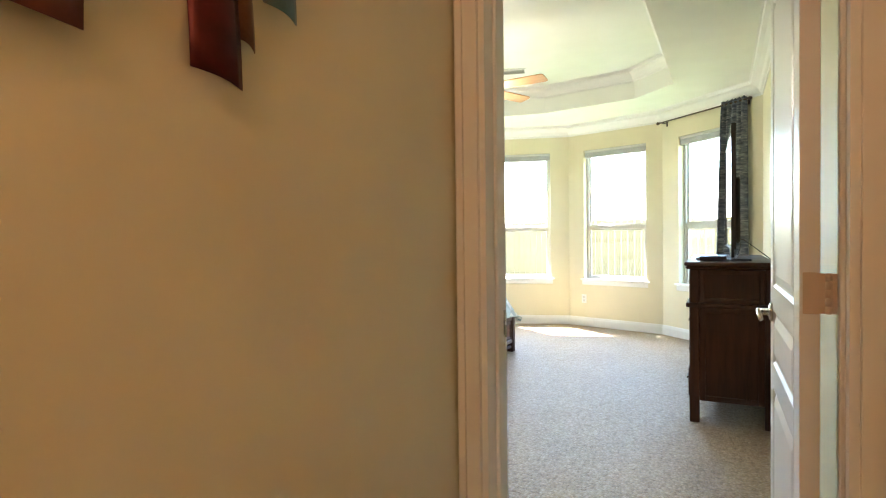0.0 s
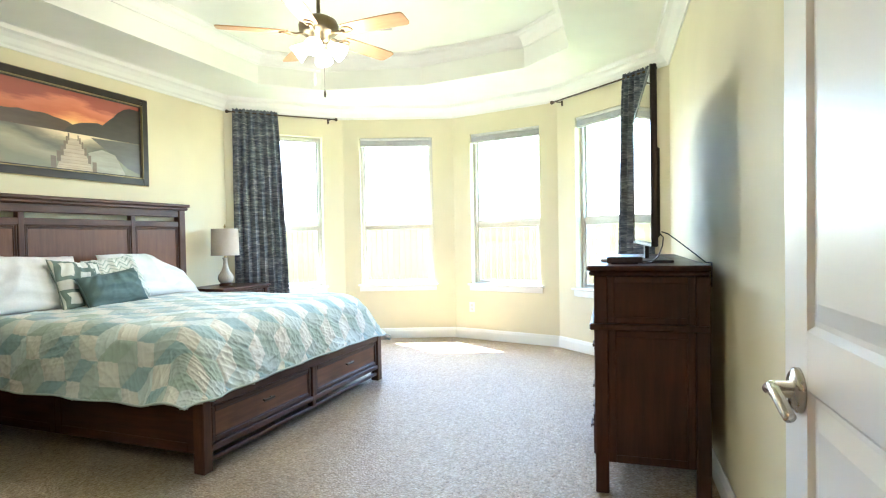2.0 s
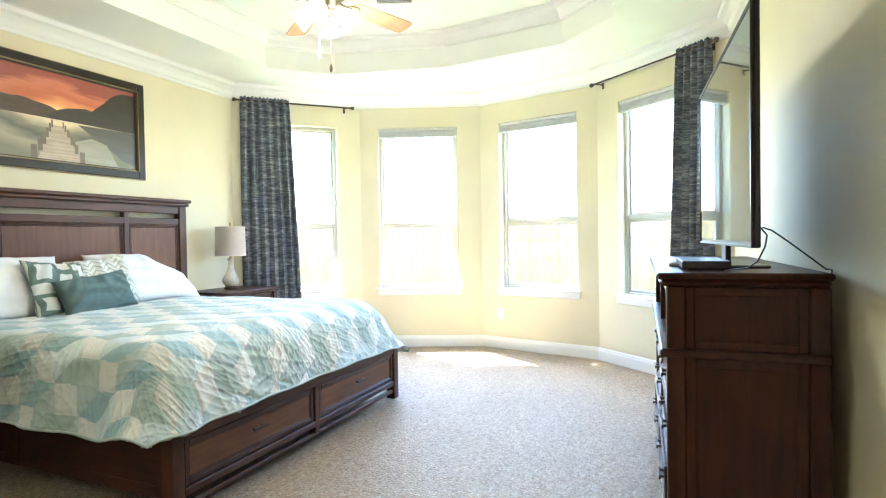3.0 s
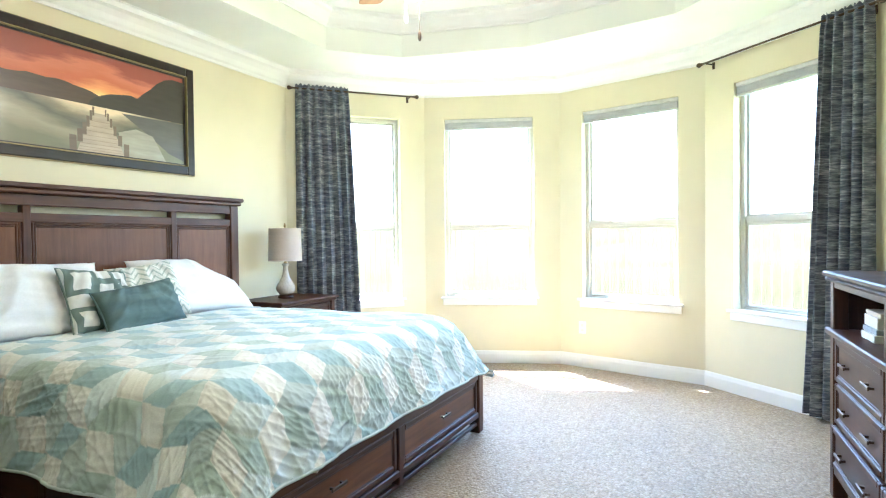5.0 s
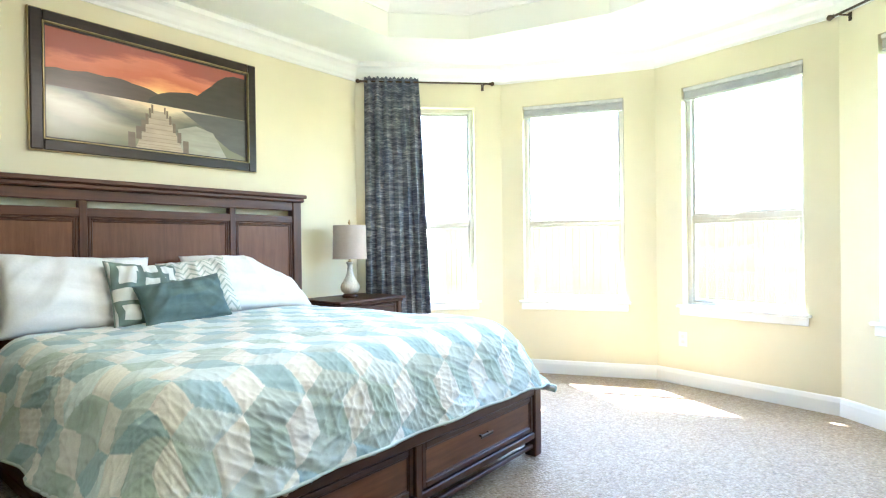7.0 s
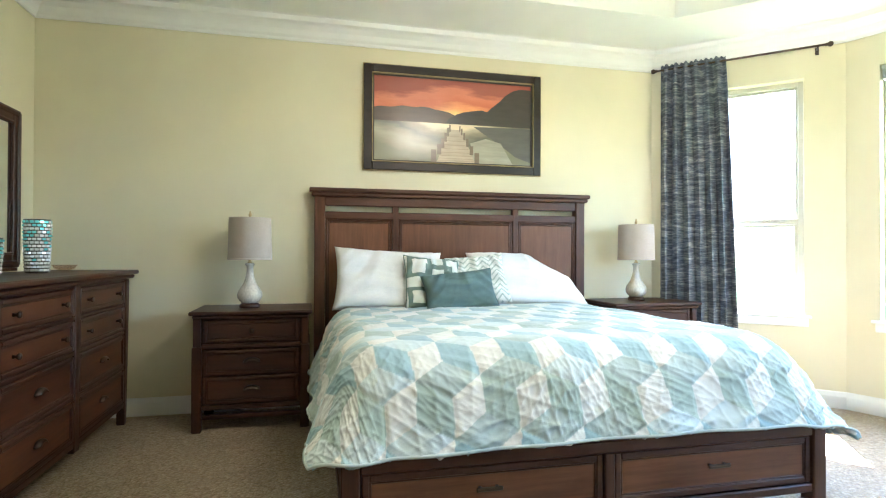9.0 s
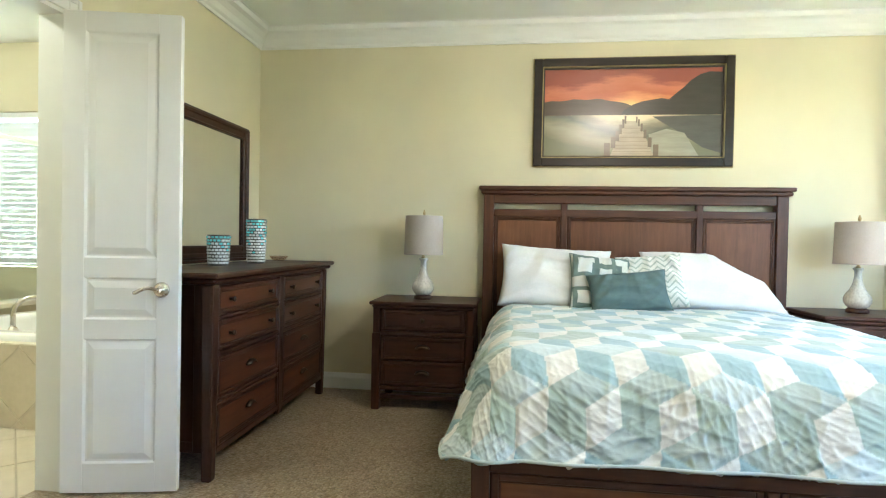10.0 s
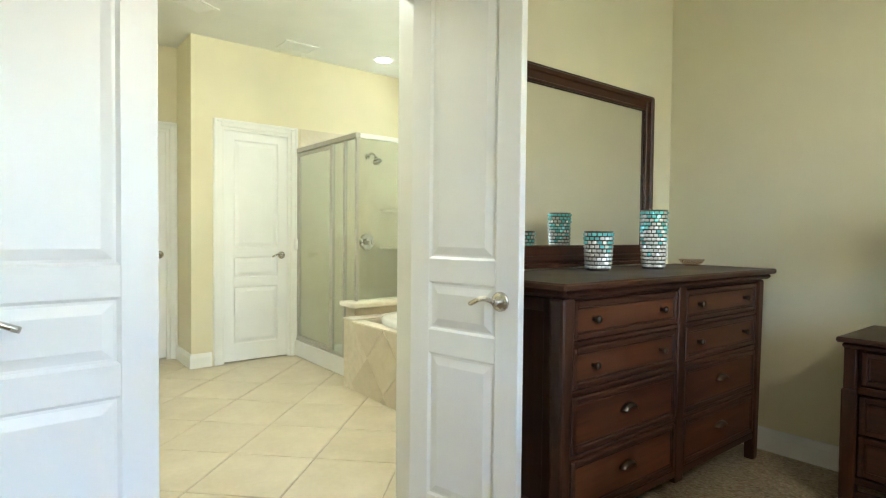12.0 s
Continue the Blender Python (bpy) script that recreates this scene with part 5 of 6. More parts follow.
stb = thing("cable_box", "small black cable box beside the television", "cable box", pose(-0.18, 4.10, 1.05, 0, 0, -86.8))
part("case", box(-0.34, 0.0, 0.0, 0.16, 0.006, 0.035, 0.004), BLACK, stb)
part("base", box(-0.32, -0.02, 0.02, 0.14, 0.0, 0.006), BLACK, stb)
rem = thing("remote_control", "slim silver remote control lying on the chest", "remote", pose(-0.19, 4.35, 1.05, 0, 0, 80))
part("shell", box(0, 0.16, 0, 0.04, 0.0, 0.016, 0.005), plain("silver_plastic", (0.5, 0.5, 0.5)), rem)
cab = thing("power_cable", "thin black power cable from the television to the wall", "cable", pose(0, 0, 0))
cpts = [(0.058, 3.98, 1.20), (0.085, 3.98, 1.19), (0.135, 3.985, 1.15), (0.20, 3.99, 1.095), (0.235, 4.0, 1.065), (0.265, 4.06, 1.06), (0.27, 4.12, 0.95)]
part("cord", tube(cpts, 0.0028, 6), BLACK, cab, smooth=True)
cpts = [(0.045, 3.92, 1.20), (0.065, 3.93, 1.175), (0.062, 3.945, 1.14), (0.045, 3.98, 1.09), (0.02, 4.02, 1.065), (-0.02, 4.1, 1.056)]
part("cord", tube(cpts, 0.0028, 6), BLACK, cab, smooth=True)


# ---------------- lamps ----------------
def lamp(m, label):
    n = thing("table_lamp", label, "table lamp", m, "bedside table lamps")
    part("foot", lathe([(0.062, 0), (0.065, 0.006), (0.064, 0.018), (0.054, 0.027), (0.046, 0.031)], 28), WOOD_Z, n, "dark wooden foot", smooth=True)
    body = lathe([(0.046, 0.03), (0.064, 0.045), (0.075, 0.065), (0.078, 0.085), (0.072, 0.108), (0.056, 0.132), (0.040, 0.158), (0.029, 0.188), (0.022, 0.222), (0.020, 0.252), (0.021, 0.268), (0.029, 0.278), (0.030, 0.285), (0.022, 0.291)], 32)
    part("body", body, LAMP_GLAZE, n, "glazed gourd-shaped ceramic body", smooth=True)
    nk = lathe([(0.014, 0.29), (0.016, 0.297), (0.010, 0.30), (0.010, 0.335)], 14)
    part("neck", nk, BRASS, n)
    sh = lathe([(0.138, 0.315), (0.132, 0.585)], 40, cap=False)
    join(sh, lathe([(0.130, 0.585), (0.136, 0.315)], 40, cap=False))
    join(sh, lathe([(0.1385, 0.312), (0.1395, 0.322), (0.1365, 0.322), (0.1355, 0.312), (0.1385, 0.312)], 40, cap=False))
    part("shade", sh, LAMP_SHADE, n, "taupe linen drum shade", smooth=True)
    fi = lathe([(0.003, 0.335), (0.003, 0.59), (0.008, 0.595), (0.011, 0.608), (0.006, 0.62), (0.004, 0.63)], 12)
    for a in (0, 120, 240):
        tube([(0, 0, 0.578), (0.131 * math.cos(radians(a)), 0.131 * math.sin(radians(a)), 0.578)], 0.002, 5, fi)
    part("finial", fi, BRASS, n)
    return n


k = Nodes("mottled_cream_glaze", 0.25)
wv = k.noise(k.coords((1, 1, 0.6)), 90, 3)
k.color(k.ramp(wv, (0.3, (0.50, 0.46, 0.38)), (0.55, (0.60, 0.56, 0.47)), (0.75, (0.68, 0.63, 0.55))))
LAMP_GLAZE = k.bump(wv, 0.5, 0.003).m
LAMP_SHADE = cloth("taupe_linen", (0.46, 0.40, 0.34), 350, 0.08)
lamp(pose(-4.04, 3.075, 0.735), "unlit table lamp with cream gourd base and taupe shade")
lamp(pose(-4.05, 5.915, 0.735), "unlit table lamp with cream gourd base and taupe shade")


# ---------------- candle holders ----------------
def mosaic_vase(m, r, h, label):
    n = thing("candle_holder", label, "candle holder", m, "mosaic holders on the dresser")
    part("glass", lathe([(r * 0.82, 0), (r * 0.86, 0.004), (r * 0.93, h * 0.3), (r, h * 0.8), (r, h), (r * 0.95, h), (r * 0.95, h * 0.8), (r * 0.88, h * 0.3), (r * 0.7, 0.01)], 32), VASE_GLASS, n, smooth=True)
    rows = int(h / 0.0185)
    cells = [bmesh.new(), bmesh.new()]
    for i in range(rows):
        z = 0.010 + i * (h - 0.012) / rows
        f = z / h
        rr = r * (0.86 + 0.14 * min(1, f / 0.8)) + 0.0015
        for j in range(18):
            a = 2 * math.pi * (j + 0.5 * (i % 2)) / 18
            c = box(-0.0092, 0.0092, -0.0015, 0.0015, -0.0062, 0.0062, 0.0014)
            join(cells[0 if random.random() < 0.9 * f ** 2 else 1], c, pose(rr * math.cos(a), rr * math.sin(a), z + 0.006, random.uniform(-14, 14), 0, math.degrees(a) + 90 + random.uniform(-10, 10)))
    tagged(part("aqua_mosaic", cells[0], AQUA_MIRROR, n, "aqua mirror chips"), kind="stuff")
    tagged(part("silver_mosaic", cells[1], SILVER_CHIP, n, "silver mirror chips"), kind="stuff")
    return n


AQUA_MIRROR = metal("aqua_mirror_chip", (0.30, 0.90, 0.90), 0.16)
SHINE = 0.5
SILVER_CHIP = metal("silver_mirror_chip", (0.93, 0.92, 0.87), 0.16)
for chip in (AQUA_MIRROR, SILVER_CHIP):
    chip.node_tree.nodes["Principled BSDF"].inputs["Metallic"].default_value = SHINE
VASE_GLASS = plain("vase_body", (0.05, 0.045, 0.035), 0.3)
mosaic_vase(pose(-3.595, 2.045, 0.98), 0.063, 0.285, "tall mosaic candle holder of aqua and silver chips")
mosaic_vase(pose(-3.233, 1.987, 0.98), 0.065, 0.178, "short mosaic candle holder of aqua and silver chips")
dish = thing("trinket_dish", "small glass dish on the dresser", "dish", pose(-4.05, 2.0, 0.98))
part("bowl", lathe([(0.035, 0), (0.055, 0.015), (0.068, 0.035), (0.065, 0.035), (0.052, 0.018), (0.03, 0.006)], 24), clear_glass("smoky_glass", (0.93, 0.86, 0.82), 0.08), dish, smooth=True)


# ---------------- curtains ----------------
def curtain_material():
    k = Nodes("navy_slub_weave", 0.85)
    thread = k.noise(k.coords((6, 6, 62)), 2.0, 5, 0.7)
    band = k.noise(k.coords((4, 4, 24)), 1.5, 4, 0.6)
    f = k.mix(0.42, thread, band)
    k.color(k.ramp(f, (0.38, (0.042, 0.051, 0.070)), (0.47, (0.080, 0.095, 0.122)), (0.55, (0.19, 0.205, 0.225)), (0.65, (0.42, 0.42, 0.40))))
    k.bump(thread, 0.4, 0.002)
    return k.m


NAVY = curtain_material()


def curtain(key, s_lo, s_hi, b_lo, b_hi, z_lo, z_hi, rod_lo, rod_hi, rod_z, folds, seed):
    p, q, _ = WIN[key]
    m = wall_frame(p, q)
    c = thing("curtain", "dark navy slub-weave curtain hanging in folds from a rod", "curtain", m, "bedroom curtains")
    nu, nv = 170, 90
    rnd = random.Random(seed)
    ph = rnd.uniform(0, 6)
    b = bmesh.new()
    g = []
    for i in range(nv + 1):
        v = i / nv
        z = z_hi + (z_lo - z_hi) * v
        row = []
        for j in range(nu + 1):
            u = j / nu
            lo, hi = s_lo + (b_lo - s_lo) * v ** 0.8, s_hi + (b_hi - s_hi) * v ** 0.8
            fold = math.sin(2 * math.pi * folds * u + ph + 0.5 * math.sin(3 * v + 5 * u))
            amp = 0.022 + 0.02 * v + 0.006 * math.sin(7 * u + 2 * v)
            pinch = 1.0 if z < rod_z - 0.03 else 0.6
            s = lo + (hi - lo) * u + 0.012 * math.sin(2 * math.pi * folds * u * 2 + ph) * v
            zz = z + (0.008 * math.sin(2 * math.pi * folds * 2 * u) if i == 0 else 0.0)
            row.append(b.verts.new((s, -0.075 + amp * pinch * fold, zz)))
        g.append(row)
    for i in range(nv):
        for j in range(nu):
            b.faces.new((g[i][j], g[i][j + 1], g[i + 1][j + 1], g[i + 1][j]))
    b.normal_update()
    drape = part("drape", b, NAVY, c, smooth=True)
    thick = drape.modifiers.new("thickness", "SOLIDIFY")
    thick.thickness, thick.offset = 0.004, 0
    r = thing("curtain_rod", "thin dark bronze curtain rod with round finials", "curtain rod", m, "curtain rods")
    part("bar", tube([(rod_lo, -0.075, rod_z), (rod_hi, -0.075, rod_z)], 0.008, 12), BRONZE, r, smooth=True)
    for s in (rod_lo, rod_hi):
        d = -1 if s == rod_lo else 1
        f = lathe([(0.009, 0.0), (0.013, 0.006), (0.009, 0.012), (0.017, 0.022), (0.020, 0.034), (0.014, 0.046), (0.003, 0.05)], 14, m=pose(s, -0.075, rod_z, 0, 90 * d, 0))
        part("finial", f, BRONZE, r, smooth=True)
        bx = s - d * 0.045
        br = box(bx - 0.006, bx + 0.006, -0.082, -0.0, rod_z - 0.014, rod_z - 0.006, 0.002)
        box(bx - 0.012, bx + 0.012, -0.006, 0.0, rod_z - 0.045, rod_z + 0.01, 0.002, br)
        part("bracket", br, BRONZE, r)


curtain("1", 0.085, 0.555, 0.065, 0.65, 0.03, 2.625, 0.06, 1.19, 2.59, 6.5, 1)
curtain("4", 0.975, 1.27, 0.87, 1.29, 0.03, 2.625, 0.04, 1.29, 2.59, 5.5, 2)

# ---------------- picture over the bed ----------------
pic = thing("framed_picture", "framed sunset picture of a pier on a mountain lake", "picture", pose(-4.30, 3.825, 1.70, 0, 0, 90))
PW, PH = 1.395, 0.79
DARKF = wood("black_brown_frame", (0.012, 0.008, 0.006), (0.035, 0.024, 0.018), 0, 0.3)
GILT = metal("dull_gilt", (0.42, 0.33, 0.16), 0.4)
part("frame", frame_ring(0.006, PW - 0.006, 0.006, PH - 0.006, 0.062, -0.034, 0.0, 0.006), DARKF, pic)
part("outer_bead", frame_ring(0, PW, 0, PH, 0.008, -0.022, 0.0, 0.002), GILT, pic)
part("inner_bead", frame_ring(0.066, PW - 0.066, 0.066, PH - 0.066, 0.007, -0.038, -0.012, 0.002), GILT, pic)
part("mat_board", frame_ring(0.072, PW - 0.072, 0.072, PH - 0.072, 0.012, -0.016, -0.008, 0.001), plain("dark_mat", (0.03, 0.022, 0.016)), pic)
X0, X1, Z0, Z1 = 0.084, PW - 0.084, 0.084, PH - 0.084
IW, IH = X1 - X0, Z1 - Z0
HZ = Z0 + IH * 0.47


def print_ink(name, c):
    """Ink on a satin print: faint streaks under an even sheen."""
    k = Nodes(name, 0.3)
    return k.color(k.ramp(k.noise(k.coords((6, 1, 30)), 1.0, 5), (0.3, shade(c, 0.82)), (0.7, shade(c, 1.12)))).m


def art_material(name, stops, noise_amt, sx, sz, seed, z_lo, z_hi, spread):
    """Printed sky or water: bands of colour broken up by streaks."""
    k = Nodes(name, 0.25)
    tc, sep = k.n("ShaderNodeTexCoord"), k.n("ShaderNodeSeparateXYZ")
    k.link(tc.outputs["Object"], sep.inputs[0])
    mr = k.n("ShaderNodeMapRange")
    mr.inputs["From Min"].default_value, mr.inputs["From Max"].default_value = z_lo, z_hi
    k.link(sep.outputs["Z"], mr.inputs["Value"])
    nz = k.noise(k.coords((sx, 1, sz)), 1.0 + seed * 0.01, 6, 0.6)
    ma = k.n("ShaderNodeMath")
    ma.operation = "MULTIPLY_ADD"
    ma.inputs[1].default_value = noise_amt
    k.link(nz, ma.inputs[0])
    k.link(mr.outputs[0], ma.inputs[2])
    off, ab, sp = k.n("ShaderNodeMath"), k.n("ShaderNodeMath"), k.n("ShaderNodeMath")
    off.operation, ab.operation, sp.operation = "SUBTRACT", "ABSOLUTE", "MULTIPLY_ADD"
    off.inputs[1].default_value, sp.inputs[1].default_value = X0 + 0.51 * IW, spread
    k.link(sep.outputs["X"], off.inputs[0])
    k.link(off.outputs[0], ab.inputs[0])
    k.link(ab.outputs[0], sp.inputs[0])
    k.link(ma.outputs[0], sp.inputs[2])
    k.color(k.ramp(sp.outputs[0], *stops))
    return k.m


SKY_P = art_material("printed_sunset", [(0.30, (1.0, 0.74, 0.34)), (0.42, (0.92, 0.52, 0.20)), (0.54, (0.78, 0.32, 0.13)), (0.70, (0.55, 0.16, 0.08)), (0.88, (0.62, 0.20, 0.11)), (1.0, (0.34, 0.10, 0.07))], 0.62, 2.5, 11, 3, HZ + 0.05, Z1 + 0.08, 0.50)
WATER_P = art_material("printed_lake", [(0.2, (0.22, 0.21, 0.14)), (0.45, (0.36, 0.33, 0.23)), (0.66, (0.15, 0.145, 0.115)), (0.80, (0.30, 0.26, 0.19)), (0.95, (0.80, 0.66, 0.44))], 0.4, 2.5, 11, 5, Z0 - 0.05, HZ + 0.05, -0.75)
HILL_P = print_ink("printed_hills", (0.052, 0.042, 0.032))
HILL2_P = print_ink("printed_far_hills", (0.090, 0.060, 0.040))
PIER_P = print_ink("printed_pier", (0.44, 0.35, 0.25))
POST_P = print_ink("printed_posts", (0.16, 0.115, 0.075))
PLANK_P = print_ink("printed_plank_lines", (0.31, 0.24, 0.165))
MIST_P = print_ink("printed_mist", (0.33, 0.31, 0.235))


def flat_shape(poly, y, mat, name):
    b = bmesh.new()
    b.faces.new([b.verts.new((x, y, z)) for x, z in poly])
    bmesh.ops.recalc_face_normals(b, faces=b.faces[:])
    return part(name, b, mat, pic)


flat_shape([(X0, HZ), (X1, HZ), (X1, Z1), (X0, Z1)], -0.009, SKY_P, "printed_sky")
flat_shape([(X0, Z0), (X1, Z0), (X1, HZ), (X0, HZ)], -0.0091, WATER_P, "printed_water")
ridge = [(i / 24, 0.625 + 0.03 * math.sin(i * 0.26) + 0.008 * math.sin(i * 1.9) - 0.30 * max(0, i / 24 - 0.36)) for i in range(25)]
flat_shape([(X0, HZ), *[(X0 + u * IW, Z0 + v * IH) for u, v in ridge if u < 0.66], (X0 + 0.66 * IW, HZ)], -0.0094, HILL2_P, "printed_far_ridge")
crag = [(0.46, 0.53), (0.51, 0.59), (0.56, 0.625), (0.62, 0.645), (0.67, 0.66), (0.71, 0.645), (0.74, 0.70), (0.79, 0.78), (0.83, 0.86), (0.88, 0.925), (0.93, 0.955), (1.0, 0.95)]
flat_shape([(X0 + 0.44 * IW, HZ), *[(X0 + u * IW, Z0 + v * IH) for u, v in crag], (X1, HZ)], -0.0097, HILL_P, "printed_crag")
flat_shape([(X0 + 0.62 * IW, HZ - 0.012), (X1, HZ - 0.006), (X1, Z0 + 0.02), (X0 + 0.90 * IW, Z0 + 0.06), (X0 + 0.78 * IW, Z0 + 0.16)], -0.0095, print_ink("printed_shadow", (0.10, 0.095, 0.08)), "printed_reflection")
flat_shape([(X0 + 0.70 * IW, HZ - 0.10), (X0 + 0.80 * IW, HZ - 0.13), (X0 + 0.88 * IW, Z0), (X0 + 0.62 * IW, Z0), (X0 + 0.60 * IW, HZ - 0.14)], -0.0099, MIST_P, "printed_mist")
pier = [(0.385, 0.0), (0.63, 0.0), (0.565, 0.30), (0.528, 0.40), (0.472, 0.40), (0.445, 0.30)]
flat_shape([(X0 + u * IW, Z0 + v * IH) for u, v in pier], -0.0102, PIER_P, "printed_pier")
for i in range(9):
    f = (i / 9) ** 1.4 * 0.37
    wl, wr = 0.388 + f * 0.20, 0.627 - f * 0.23
    flat_shape([(X0 + u * IW, Z0 + v * IH) for u, v in ((wl, f), (wr, f), (wr, f + 0.006), (wl, f + 0.006))], -0.0104, PLANK_P, "printed_plank_gap")
for u, v, hh, ww in ((0.366, 0.0, 0.15, 0.034), (0.400, 0.09, 0.13, 0.026), (0.423, 0.17, 0.12, 0.020), (0.441, 0.25, 0.11, 0.015), (0.456, 0.32, 0.10, 0.012), (0.468, 0.37, 0.09, 0.010), (0.642, 0.0, 0.13, 0.030), (0.607, 0.10, 0.11, 0.022), (0.580, 0.20, 0.10, 0.016), (0.560, 0.28, 0.09, 0.012), (0.544, 0.34, 0.08, 0.010), (0.532, 0.38, 0.07, 0.008)):
    flat_shape([(X0 + (u - ww / 2) * IW, Z0 + v * IH), (X0 + (u + ww / 2) * IW, Z0 + v * IH), (X0 + (u + ww / 2) * IW, Z0 + (v + hh) * IH), (X0 + (u - ww / 2) * IW, Z0 + (v + hh) * IH)], -0.0106, POST_P, "printed_post")
part("backing", box(0.03, PW - 0.03, -0.0085, -0.002, 0.03, PH - 0.03), BLACK, pic)

# ---------------- ceiling fan ----------------
FX, FY = -2.08, 4.65
fan = thing("ceiling_fan", "bronze ceiling fan with maple blades and lit glass shades", "ceiling fan", pose(FX, FY, -0.025))
part("canopy", lathe([(0.02, TRAY_Z - 0.065), (0.05, TRAY_Z - 0.05), (0.068, TRAY_Z - 0.005), (0.07, TRAY_Z + 0.025)], 28), BRONZE_F := metal("antique_bronze", (0.20, 0.16, 0.09), 0.4), fan, smooth=True)
part("downrod", tube([(0, 0, 2.70), (0, 0, TRAY_Z + 0.02)], 0.013, 12), BRONZE_F, fan, smooth=True)
part("motor", lathe([(0.03, 2.735), (0.075, 2.725), (0.12, 2.70), (0.135, 2.665), (0.13, 2.63), (0.10, 2.605), (0.075, 2.595), (0.07, 2.56), (0.055, 2.545), (0.03, 2.54)], 32), BRONZE_F, fan, smooth=True)
MAPLE = wood("maple_blade", (0.42, 0.22, 0.10), (0.58, 0.34, 0.17), 0, 0.35)
for a in range(5):
    ang = radians(a * 72 - 2)
    mm = pose(0, 0, 2.615, 0, 0, math.degrees(ang)) @ pose(0, 0, 0, -11)
    outline = [(0.20, -0.055), (0.30, -0.064), (0.50, -0.070), (0.63, -0.070), (0.652, -0.062), (0.66, -0.045), (0.66, 0.045), (0.652, 0.062), (0.63, 0.070), (0.50, 0.070), (0.30, 0.064), (0.20, 0.055)]
    bl = prism(outline, -0.004, 0.004)
    bl_ob = part("blade", bl, MAPLE, fan)
    bl_ob.matrix_local = mm
    arm = tube([(0.10, 0, 0.0), (0.15, 0.0, -0.012), (0.20, 0.0, -0.008)], 0.011, 8)
    ring = [(0.215 + 0.042 * math.cos(t), 0.032 * math.sin(t), -0.008) for t in [2 * math.pi * i / 20 for i in range(21)]]
    tube(ring, 0.006, 6, arm)
    part("blade_iron", arm, BRONZE_F, bl_ob, "antique bronze blade iron", smooth=True)
LIT = glow("lit_frosted_glass", (1.0, 0.93, 0.80), 0.9)
part("light_fitter", lathe([(0.04, 2.565), (0.05, 2.55), (0.05, 2.525), (0.03, 2.505), (0.012, 2.495)], 24), BRONZE_F, fan, smooth=True)
for a in range(4):
    t = radians(a * 90 + 20)
    mm = pose(0.07 * math.cos(t), 0.07 * math.sin(t), 2.54, 0, 0, math.degrees(t)) @ pose(0, 0, 0, 0, 126, 0)
    part("lamp_arm", tube([(0.03 * math.cos(t), 0.03 * math.sin(t), 2.54), (0.075 * math.cos(t), 0.075 * math.sin(t), 2.54)], 0.01, 8), BRONZE_F, fan)
    s = part("glass_shade", lathe([(0.022, 0.0), (0.028, 0.02), (0.045, 0.05), (0.055, 0.085), (0.062, 0.11), (0.059, 0.11), (0.05, 0.08), (0.02, 0.012)], 24), LIT, fan, "frosted glass shade, lit", smooth=True)
    s.matrix_local = mm
for dx, dy, zl, mat in ((0.02, 0.03, 2.19, BRONZE), (-0.03, -0.01, 2.27, SHADE_RAIL)):
    ch = tube([(dx, dy, 2.50), (dx, dy, zl + 0.05)], 0.0016, 6)
    join(ch, lathe([(0.003, zl + 0.05), (0.008, zl + 0.035), (0.009, zl + 0.015), (0.005, zl)], 12, m=pose(dx, dy, 0)))
    part("pull_chain", ch, mat, fan)
for a in range(4):
    t = radians(a * 90 + 20)
    bulb("fan_bulb", (FX + 0.20 * math.cos(t), FY + 0.20 * math.sin(t), 2.41), 0.5, (1.0, 0.84, 0.64), 0.05)

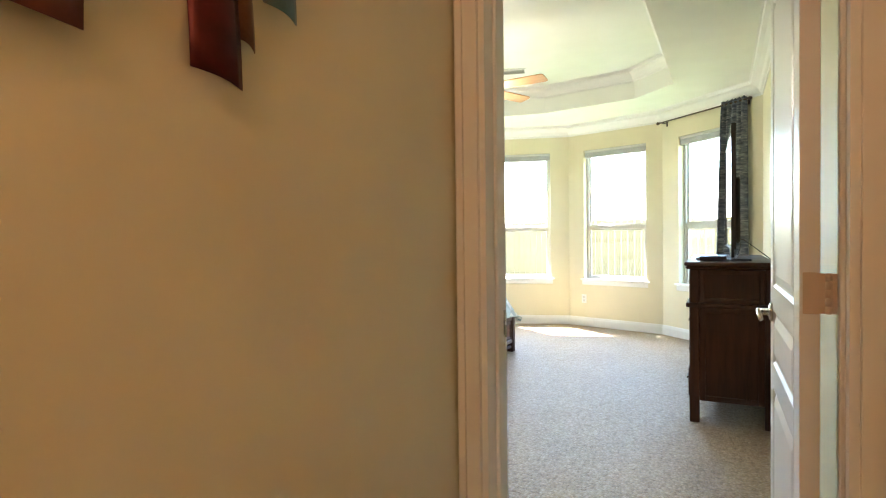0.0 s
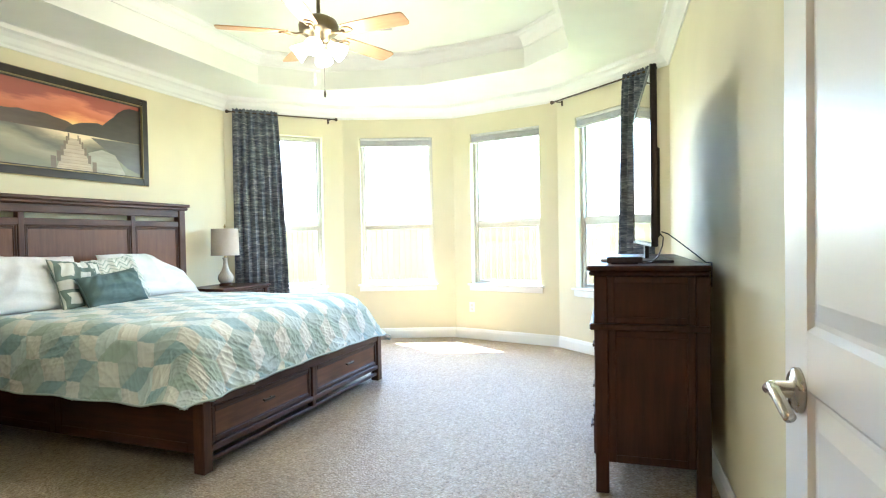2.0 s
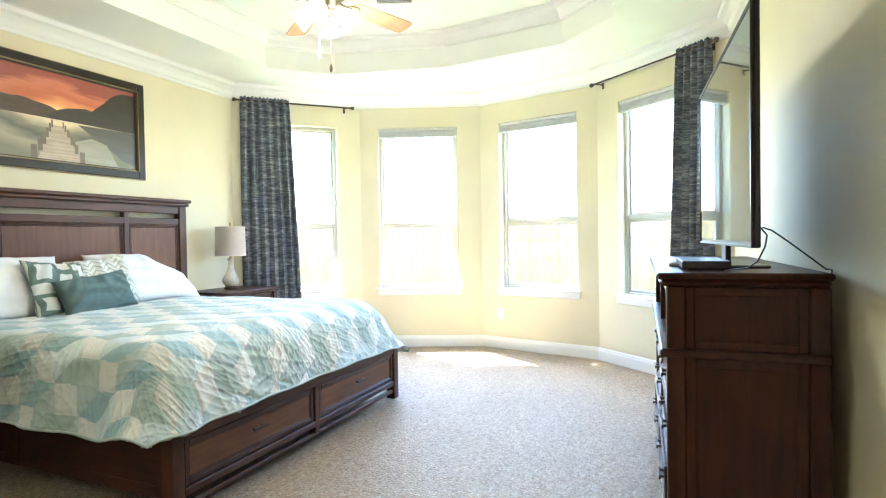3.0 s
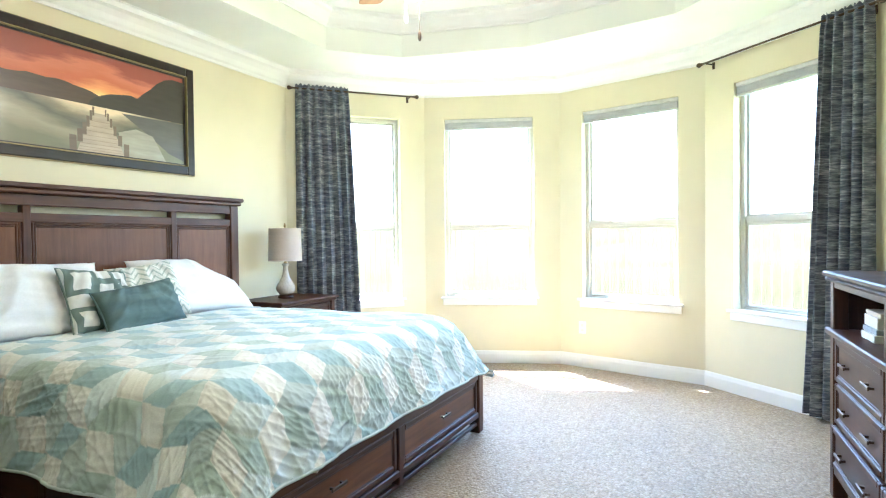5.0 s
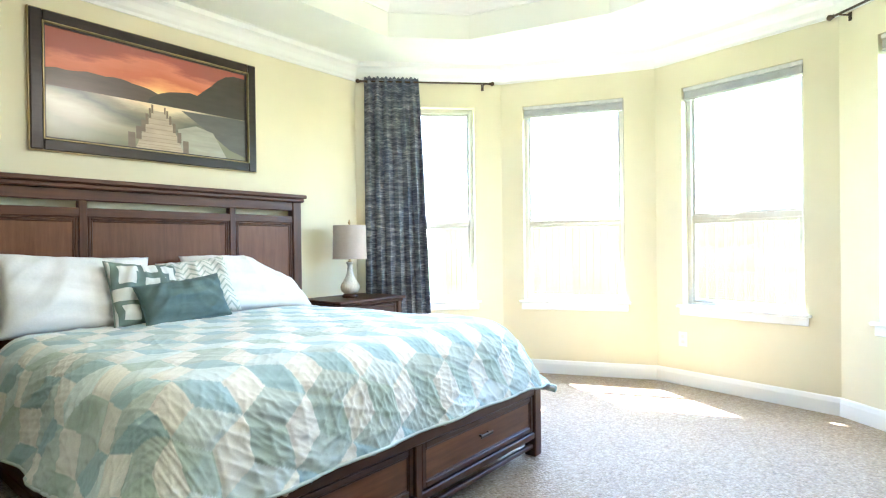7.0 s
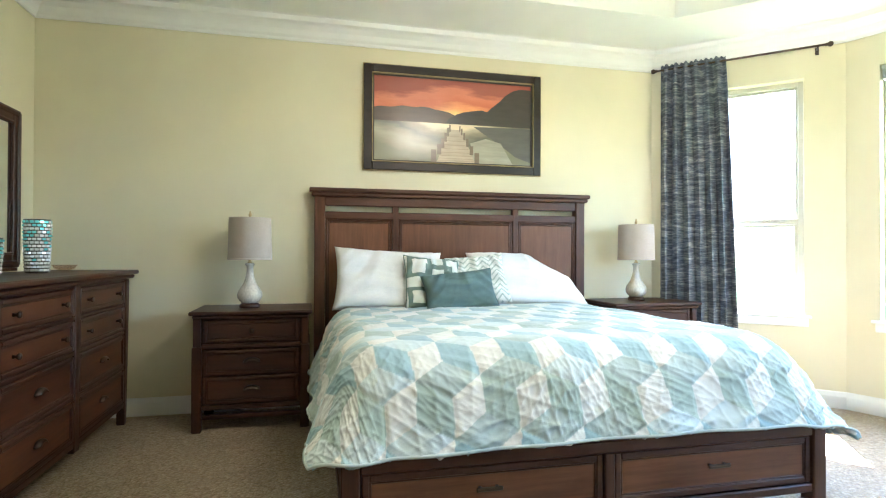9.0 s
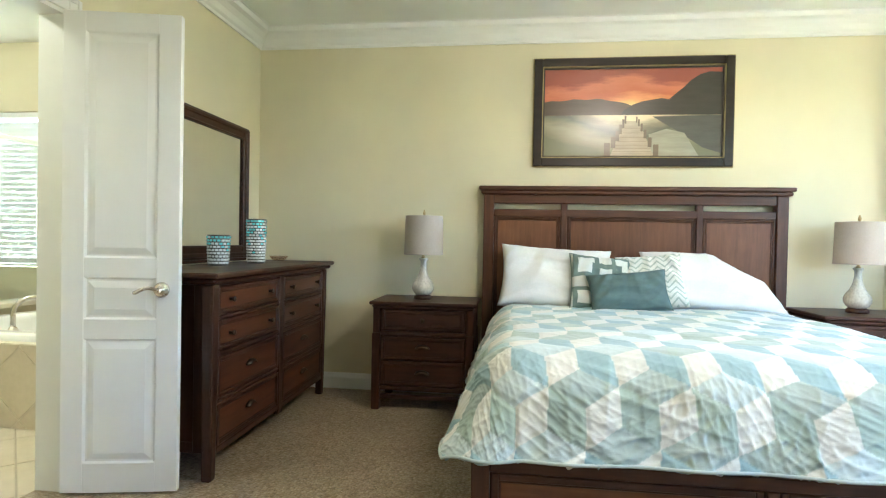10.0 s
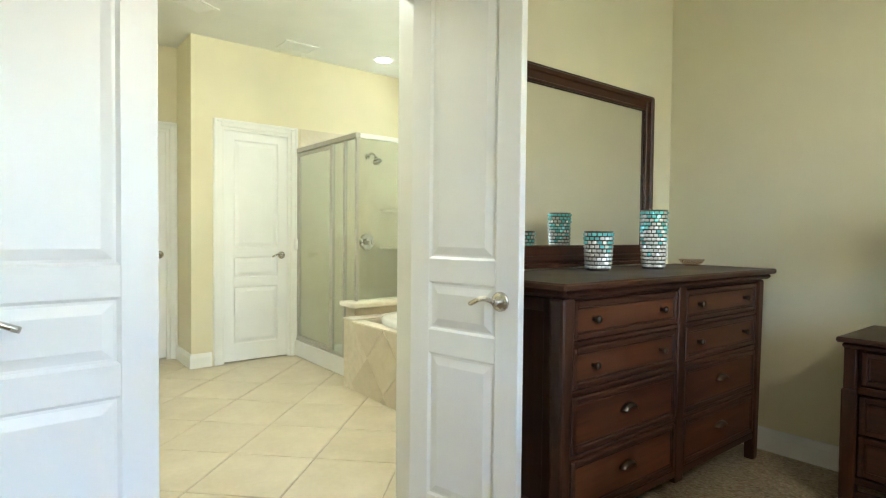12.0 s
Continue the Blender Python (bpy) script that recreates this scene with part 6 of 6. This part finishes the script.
# ---------------- tiles (last) ----------------
FLOOR_TILE = stone_tile("floor_tile", (0.56, 0.49, 0.36), (0.67, 0.60, 0.47), 0.55, 4)
bathfloor = bpy.data.objects["bath_floor"]
TS = 0.432
data = None
for i in range(-14, 14):
    for j in range(-14, 14):
        u, v = -1.895 + TS * (i + 0.5), -0.53 + TS * (j + 0.5)
        cx, cy = (u + v) / math.sqrt(2), (v - u) / math.sqrt(2)
        if not (-3.4 < cx < -0.7 and -2.1 < cy < 1.95):
            continue
        if data is None:
            o = part("tile", box(-TS / 2 + 0.004, TS / 2 - 0.004, -TS / 2 + 0.004, TS / 2 - 0.004, -0.008, 0.0, 0.002), FLOOR_TILE, bathfloor)
            data = o.data
        else:
            o = new("tile", data)
            o.parent = bathfloor
        o.matrix_local = pose(cx, cy, random.uniform(-0.0008, 0.0), 0, 0, 45)
# diamond tiles on the tub front, cut off at the deck's edges
FRONT_TILE = stone_tile("deck_tile", (0.58, 0.51, 0.38), (0.70, 0.63, 0.50), 0.35, 5)
tubdeck = bpy.data.objects["tub_deck"]
DT = 0.305


def clipped_diamond(cy, cz, r, y0, y1, z0, z1):
    poly = [(cy - r, cz), (cy, cz - r), (cy + r, cz), (cy, cz + r)]
    for axis, lim, keep in ((0, y0, 1), (0, y1, -1), (1, z0, 1), (1, z1, -1)):
        res = []
        for a, c in zip(poly, poly[1:] + poly[:1]):
            ia, ic = (a[axis] - lim) * keep >= 0, (c[axis] - lim) * keep >= 0
            if ia:
                res.append(a)
            if ia != ic:
                f = (lim - a[axis]) / (c[axis] - a[axis])
                res.append((a[0] + f * (c[0] - a[0]), a[1] + f * (c[1] - a[1])))
        poly = res
        if len(poly) < 3:
            return []
    return poly


R = DT / math.sqrt(2)
for i in range(-2, 9):
    for j in range(-1, 6):
        cy, cz = 0.644 + R * i, 0.27 + R * j - R
        if (i + j) % 2:
            continue
        poly = clipped_diamond(cy, cz, R - 0.005, -0.125, 1.58, 0.006, 0.494)
        if len(poly) < 3:
            continue
        b = bmesh.new()
        lo = [b.verts.new((TUBX, y, z)) for y, z in poly]
        hi = [b.verts.new((TUBX + 0.006, y, z)) for y, z in poly]
        b.faces.new(hi)
        for q in range(len(poly)):
            w = (q + 1) % len(poly)
            b.faces.new((lo[q], lo[w], hi[w], hi[q]))
        bmesh.ops.recalc_face_normals(b, faces=b.faces[:])
        part("tile", b, FRONT_TILE, tubdeck)
structure("deck_ledge_trim", box(BW + 0.012, TUBX + 0.01, -0.13, 0.0, 0.501, 0.515, 0.004), CREAM_STONE, "cream stone rim of the tub deck")
